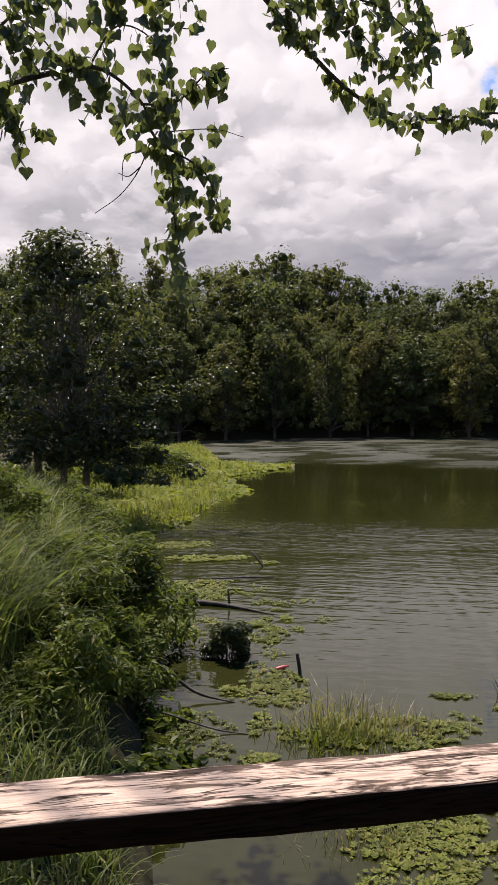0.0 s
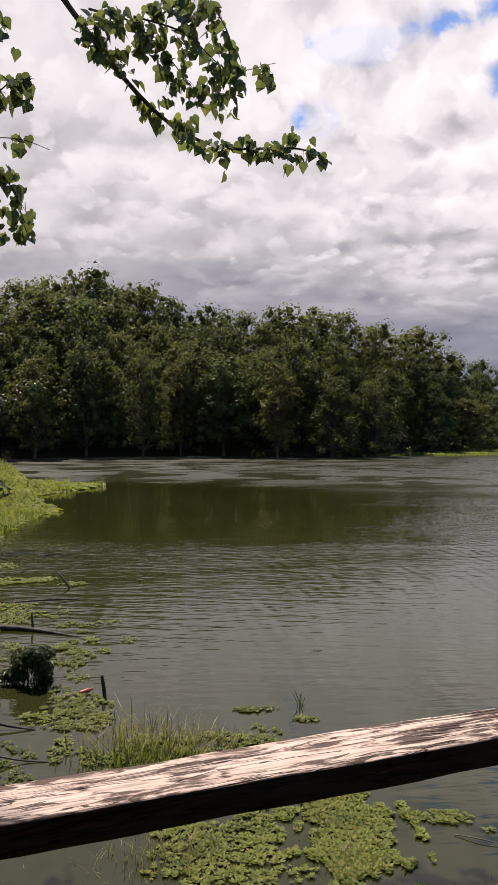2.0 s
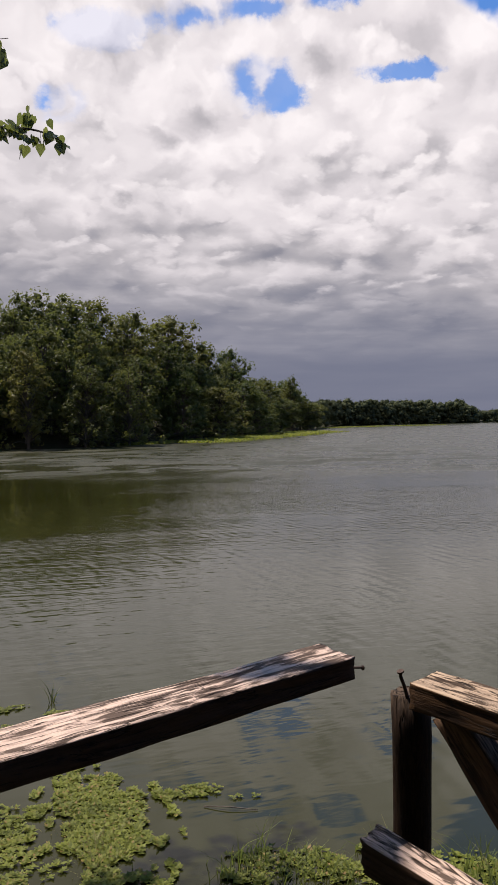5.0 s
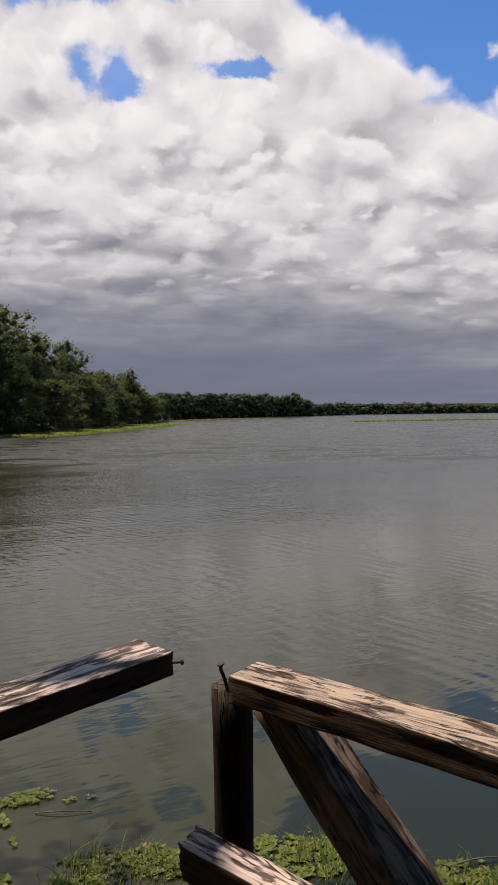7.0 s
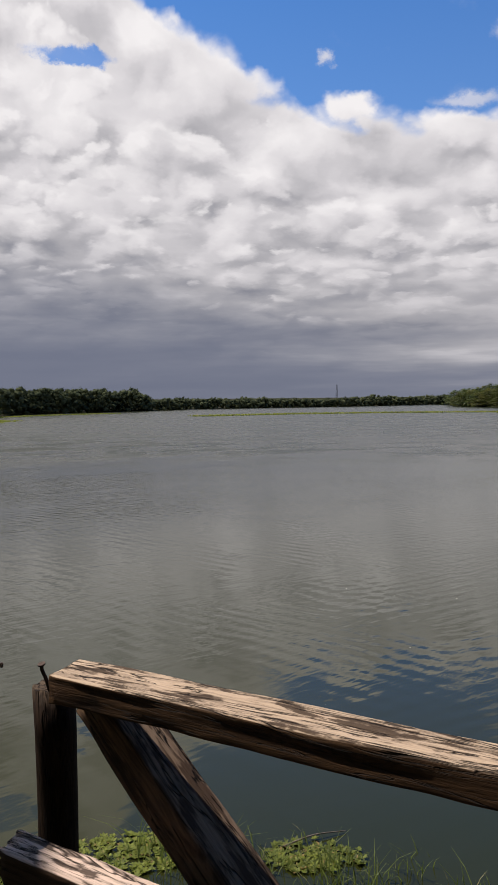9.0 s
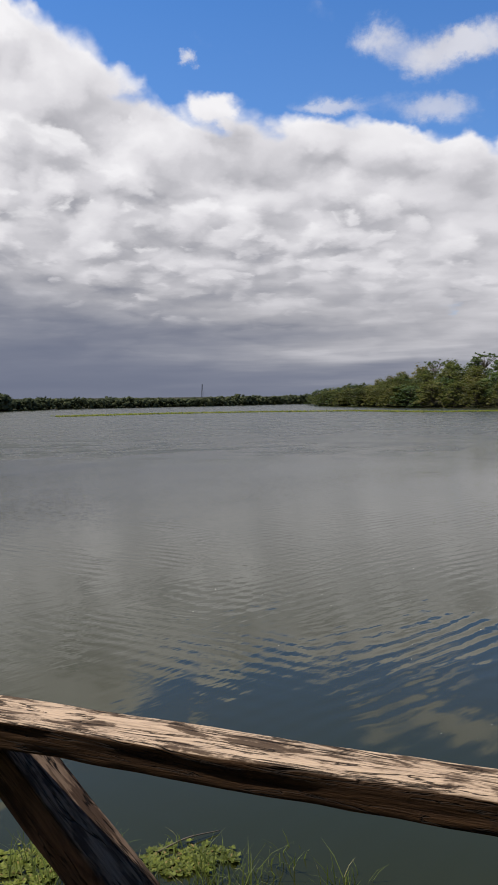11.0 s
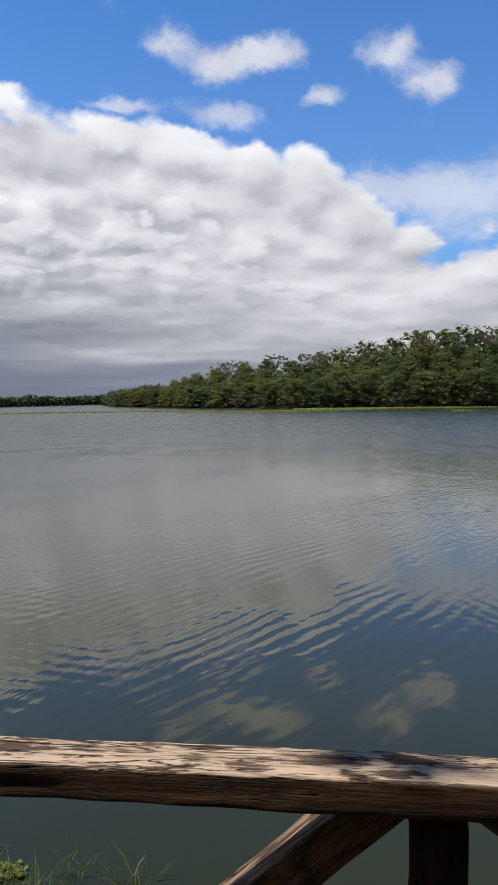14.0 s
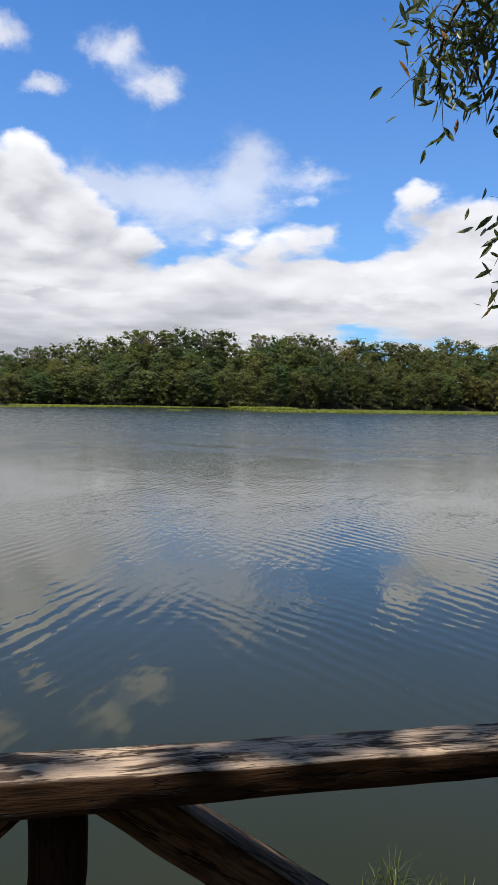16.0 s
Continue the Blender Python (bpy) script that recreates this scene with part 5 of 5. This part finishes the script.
def build_narrow_tree():
    rng = np.random.default_rng(81)
    bx, by = 3.4, -4.6
    z0 = float(ground_z(bx, by))
    tree = tagged(new("tree"), "slender tree with narrow leathery leaves beside the fence", "tree")
    tree.location = (bx, by, z0)
    fix = np.array((bx, by, z0))
    trunk = curved([(bx, by, z0 - 0.3), (bx - 0.1, by + 0.1, z0 + 1.8), (bx + 0.1, by + 0.5, 6.6), (bx - 0.1, by + 0.9, 8.2)], 5)
    v, f = tube(trunk - fix, np.linspace(0.12, 0.04, len(trunk)), 9)
    mesh_object("trunk", v, f, M_BARK, tree)
    eye = (-0.06, -0.34, 4.39)
    root = np.array((bx + 0.05, by + 0.5, 6.6))
    boughs = [([root, spot(120, 30, 4.3, eye), spot(114, 27, 4.2, eye), spot(110.5, 23.0, 4.1, eye), spot(110.2, 19.6, 4.1, eye)], 0.018),
              ([root, spot(122, 27, 4.3, eye), spot(116, 25, 4.2, eye), spot(112.4, 22.2, 4.1, eye), spot(113.2, 18.8, 4.1, eye)], 0.018),
              ([root, spot(118, 33, 4.3, eye), spot(111, 30, 4.2, eye), spot(108.6, 26.6, 4.1, eye)], 0.016),
              ([root, spot(123, 22, 4.3, eye), spot(118, 19, 4.2, eye), spot(116, 15, 4.1, eye)], 0.016),
              ([root, spot(123, 16, 4.3, eye), spot(118.6, 12.5, 4.2, eye), spot(115.4, 10.5, 4.1, eye)], 0.012),
              ([root, spot(124, 12, 4.3, eye), spot(119, 8.5, 4.2, eye), spot(115.4, 6.6, 4.1, eye)], 0.012)]
    for i in range(10):
        t = np.array((rng.uniform(1.0, 3.4), rng.uniform(-4.5, -1.2), rng.uniform(7.6, 9.0)))
        boughs.append(([root, (root + t) / 2 + np.array((0, 0, 0.7)), t], 0.014))
    leaves, twigs = [], []
    for pts, r in boughs:
        line = curved(pts, 6)
        v, f = tube(line - fix, np.linspace(r, 0.004, len(line)), 6)
        mesh_object("bough", v, f, M_TWIG, tree)
        a, b = dress(line[len(line) // 2 :], rng, 0.03, 0.26, 0.09, 0.35, 0.003)
        leaves += a
        twigs += b
    v, f = joined([(np.asarray(v) - fix, f) for v, f in twigs])
    tagged(mesh_object("twig", v, f, M_TWIG, tree), kind="stuff")
    leaves_on(tree, fix, leaves, NARROW_VERTS, NARROW_FACES, M_NARROW, "narrow grey-green leaves", 200)


build_narrow_tree()


# ================= floating weed, sedge, snags =================
def rosettes(at, size, rng):
    """Small floating rosettes of cupped leaves."""
    verts, faces, base = [], [], 0
    for p, s in zip(at, size):
        k = int(rng.integers(5, 8))
        turn = rng.uniform(0, 6.28)
        for i in range(k):
            a = turn + 2 * math.pi * i / k + rng.uniform(-0.25, 0.25)
            d = np.array((math.cos(a), math.sin(a), 0))
            w = np.array((-math.sin(a), math.cos(a), 0))
            lift = rng.uniform(0.15, 0.6)
            r = s * rng.uniform(0.7, 1.1)
            up = np.array((0, 0, 1.0))
            verts += [p, p + d * r * 0.55 + w * r * 0.30 + up * r * lift * 0.5, p + d * r + up * r * lift, p + d * r * 0.55 - w * r * 0.30 + up * r * lift * 0.5]
            faces.append((base, base + 1, base + 2, base + 3))
            base += 4
    return np.array(verts), faces


def weed_patch(cx, cy, rx, ry, n, size, label, seed, turn=0.0, gaps=0.0):
    rng = np.random.default_rng(seed)
    n = int(n * 1.8)
    q = rng.uniform(-1, 1, (n * 3, 2))
    q = q[(q**2).sum(1) < 1]
    ragged = np.array([noise.noise(Vector((x * 2.2 + seed, y * 2.2, seed * 0.7))) + 0.7 * noise.noise(Vector((x * 6 + seed, y * 6, seed * 0.3))) for x, y in q])
    q = q[(q**2).sum(1) + ragged * 1.9 + gaps < 0.8][:n]
    c, s = math.cos(radians(turn)), math.sin(radians(turn))
    x, y = q[:, 0] * rx, q[:, 1] * ry
    p = np.column_stack([cx + c * x - s * y, cy + s * x + c * y, np.full(len(q), 0.012)])
    p[:, 2] = np.maximum(p[:, 2], ground_z(p[:, 0], p[:, 1]) + 0.01)
    v, f = rosettes(p, 0.58 * size * rng.uniform(0.5, 1.3, len(p)), rng)
    ob = mesh_object("floating_weed", v, f, M_LETTUCE)
    tagged(ob, label, "weed", kind="stuff")


FLOAT = "patch of bright green floating weed on the water"
for i, (cx, cy, rx, ry, n, size, turn, gaps) in enumerate((
        (3.25, 8.1, 0.8, 1.6, 1500, 0.078, -12, 0.2), (1.75, 7.9, 0.75, 0.8, 380, 0.078, 0, 0.3), (4.35, 8.15, 0.42, 0.17, 90, 0.07, -20, 0.0),
        (0.75, 12.6, 0.55, 0.95, 420, 0.08, 0, 0.1), (0.55, 15.6, 0.7, 0.9, 300, 0.085, 20, 0.2), (-0.5, 19.3, 1.5, 1.2, 420, 0.11, 0, 0.1),
        (-0.3, 23.4, 1.3, 0.5, 260, 0.12, 0, 0.0), (1.35, 22.6, 0.4, 0.35, 40, 0.11, 0, 0.2), (-0.35, 10.8, 0.5, 0.9, 130, 0.08, 10, 0.3),
        (0.35, 10.0, 0.28, 0.2, 45, 0.075, 0, 0.1), (2.1, 10.7, 1.0, 0.6, 320, 0.09, 0, 0.2), (1.3, 10.8, 0.7, 0.6, 200, 0.09, 0, 0.2), (3.35, 12.0, 0.36, 0.14, 60, 0.075, -10, 0.0),
        (3.95, 11.4, 0.22, 0.12, 30, 0.075, -20, 0.0), (3.1, 10.9, 0.35, 0.45, 70, 0.075, 0, 0.2), (-0.8, 16.4, 0.8, 0.9, 200, 0.1, 0, 0.2),
        (5.55, 5.35, 1.1, 0.45, 420, 0.075, -44, -0.1), (6.55, 3.8, 0.5, 0.3, 160, 0.075, -56, 0.1), (4.35, 6.25, 0.7, 0.4, 200, 0.075, -38, 0.1),
        (4.72, 7.75, 0.1, 0.06, 5, 0.07, 0, 0.0), (4.9, 7.65, 0.06, 0.05, 3, 0.07, 0, 0.0), (-1.6, 25.6, 1.6, 0.8, 260, 0.14, 10, 0.0))):
    weed_patch(cx, cy, rx, ry, n, size, FLOAT, 200 + i, turn, gaps)


R_BITS = np.random.default_rng(77)
for i in range(26):
    t = R_BITS.uniform(0, 1)
    weed_patch(0.35 + 1.0 * t + R_BITS.normal() * 0.55, 9.6 + 9.0 * t + R_BITS.normal() * 0.5, R_BITS.uniform(0.1, 0.3), R_BITS.uniform(0.1, 0.3), 16, 0.085, "few small floating plants on the water", 260 + i, 0.0, -0.3)
for i in range(10):
    weed_patch(R_BITS.uniform(1.2, 2.6), R_BITS.uniform(7.2, 8.9), R_BITS.uniform(0.12, 0.35), R_BITS.uniform(0.1, 0.3), 26, 0.075, "few small floating plants on the water", 290 + i, 0.0, -0.2)


def sedge(cx, cy, rx, ry, n, h0, h1, width, label, seed, mat=M_SEDGE):
    rng = np.random.default_rng(seed)
    q = rng.normal(size=(n, 2)) * 0.5
    p = np.column_stack([cx + q[:, 0] * rx, cy + q[:, 1] * ry])
    z = np.maximum(ground_z(p[:, 0], p[:, 1]), -0.08)
    h = rng.uniform(h0, h1, n) * np.clip(1.15 - 0.5 * np.hypot(q[:, 0], q[:, 1]), 0.3, 1.2)
    v, f = blades(np.column_stack([p, z]), h, h * rng.uniform(0.08, 0.9, n), width * rng.uniform(0.6, 1.3, n), rng, 3, 0.5)
    ob = mesh_object("sedge", v, f, mat)
    tagged(ob, label, "grass", kind="stuff")


sedge(1.35, 10.95, 0.75, 0.6, 150, 0.25, 1.0, 0.014, "tuft of thin yellow-green sedge standing in the water", 301)
sedge(1.85, 10.75, 0.8, 0.6, 140, 0.2, 0.8, 0.014, "tuft of thin yellow-green sedge standing in the water", 305)
sedge(1.5, 10.5, 0.9, 0.6, 260, 0.12, 0.5, 0.018, "tuft of thin yellow-green sedge standing in the water", 306, M_LETTUCE)
sedge(2.6, 10.7, 0.7, 0.5, 90, 0.2, 0.5, 0.009, "sparse thin sedge standing in the water", 302)
sedge(1.3, 8.1, 0.9, 0.5, 220, 0.15, 0.4, 0.008, "sparse thin sedge standing in the water", 303)
sedge(3.0, 7.6, 0.5, 0.8, 200, 0.1, 0.3, 0.008, "grass growing through the floating weed", 304)
R_TUFT = np.random.default_rng(88)
for i, a in enumerate((31, 33, 34.5, 36, 37.5, 39, 41, 43, 45.5, 48, 50, 52, 54, 56.5, 58.5, 61, 63.6, 66.5, 71, 110.2, 111.6, 113, 114.4, 116)):
    r = 7.55 + 0.22 * math.sin(i * 2.3) - (0.35 if a > 60 else 0.0)
    sedge(r * math.sin(radians(a)), r * math.cos(radians(a)), 0.3, 0.25, int(R_TUFT.integers(24, 64)), 0.12, R_TUFT.uniform(0.3, 0.75) * (0.62 if a > 100 else 1.0), 0.009,
          "green grass tuft at the water's edge below the fence", 310 + i, M_CANE)
build_cane([(5.2, 3.6), (6.0, 2.4), (6.6, 0.5), (6.6, -3.0), (5.6, -3.0), (5.4, 0), (4.2, 4.2), (3.0, 5.4), (0.5, 6.2), (0.5, 5.4), (3, 4.6)], 1800, 0.15, 0.4, 0.010, "short grass on the bank below the fence", 35)


def stick(name, pts, radii, label, category, mat=M_GREYWOOD):
    line = curved(pts, 5)
    v, f = tube(line - np.array(pts[0]), np.interp(np.linspace(0, 1, len(line)), np.linspace(0, 1, len(radii)), radii), 8)
    ob = mesh_object(name, v, f, mat, smooth=True)
    ob.location = pts[0]
    return tagged(ob, label, category)


stick("stake", [(1.20, 13.1, -0.5), (1.19, 13.12, 0.05), (1.15, 13.15, 0.36)], [0.034, 0.032, 0.028], "dark broken wooden stake standing in the water", "stake")
stick("log", [(-1.5, 18.3, 0.02), (-0.4, 18.0, 0.05), (0.35, 17.6, 0.03), (1.1, 17.0, 0.0)], [0.07, 0.06, 0.04, 0.015], "dark fallen log lying in the water", "log")
stick("snag", [(0.2, 17.9, -0.2), (0.2, 17.95, 0.1), (0.18, 17.97, 0.34)], [0.03, 0.026, 0.02], "broken branch stub rising from the water", "snag")
stick("snag", [(1.35, 22.0, -0.15), (1.15, 22.2, 0.15), (0.95, 22.4, 0.38)], [0.03, 0.03, 0.02], "bent dead branch rising from the water", "snag")
stick("snag", [(-0.2, 20.6, 0.02), (0.6, 20.5, 0.06), (1.4, 20.6, 0.02)], [0.02, 0.025, 0.012], "thin dead branch lying on the water", "snag")
stick("snag", [(-1.1, 12.6, 0.5), (-0.5, 12.2, 0.12), (0.1, 12.0, 0.0)], [0.03, 0.025, 0.01], "dead branch leaning into the water", "snag")
stick("snag", [(-0.9, 10.9, 0.3), (-0.2, 10.9, 0.05), (0.3, 10.8, 0.0)], [0.014, 0.012, 0.006], "thin dead branch leaning into the water", "snag")
stick("twig", [(4.3, 7.75, 0.01), (4.5, 7.55, 0.03), (4.75, 7.35, 0.01)], [0.006, 0.006, 0.004], "thin pale twig floating on the water", "twig", M_TWIG)
stick("twig", [(6.5, 4.1, 0.03), (6.8, 3.95, 0.05), (7.1, 3.75, 0.02)], [0.008, 0.008, 0.005], "dead twig among the weed", "twig", M_TWIG)
sedge(4.05, 11.95, 0.05, 0.05, 8, 0.3, 0.55, 0.012, "single dark water plant standing in the lake", 330, M_DARKLEAF)


def build_float():
    """A small red plastic bottle drifting among the weed."""
    bm = bmesh.new()
    prof = [(0.0, -0.11), (0.032, -0.11), (0.036, -0.09), (0.036, 0.03), (0.03, 0.06), (0.014, 0.085), (0.014, 0.105)]
    rings = [[bm.verts.new((z, r * math.cos(a), r * math.sin(a))) for a in np.linspace(0, 2 * np.pi, 14, endpoint=False)] for r, z in prof[1:]]
    for p, q in zip(rings, rings[1:]):
        for j in range(14):
            bm.faces.new((p[j], p[(j + 1) % 14], q[(j + 1) % 14], q[j]))
    bm.faces.new(rings[0][::-1])
    bottle = tagged(new("bottle"), "small faded red plastic bottle drifting among the weed", "bottle")
    bottle.location = (0.93, 13.45, 0.03)
    bottle.rotation_euler = (0, radians(-8), radians(20))
    part("body", bm, M_RED, bottle, smooth=True)
    v, f = tube([(0.1, 0, 0), (0.125, 0, 0)], [0.017, 0.016], 12)
    mesh_object("cap", v, f, M_RED, bottle, "red screw cap")


build_float()


def drifting_specks():
    """Pale petals and flecks that drift on the water below the fence."""
    rng = np.random.default_rng(404)
    a, r = np.radians(rng.uniform(60, 112, 36)), rng.uniform(8.5, 22.0, 36)
    at = np.column_stack([r * np.sin(a), r * np.cos(a), np.full(36, 0.012)])
    v, f = leaf_quads(at, np.array((0, 0, 1.0)) + rng.normal(size=(36, 3)) * 0.3, rng.uniform(0.012, 0.034, 36), rng, 0.7)
    tagged(mesh_object("petals", v, f, M_PETAL), "pale petals and flecks drifting on the lake", "petals", kind="stuff")


drifting_specks()
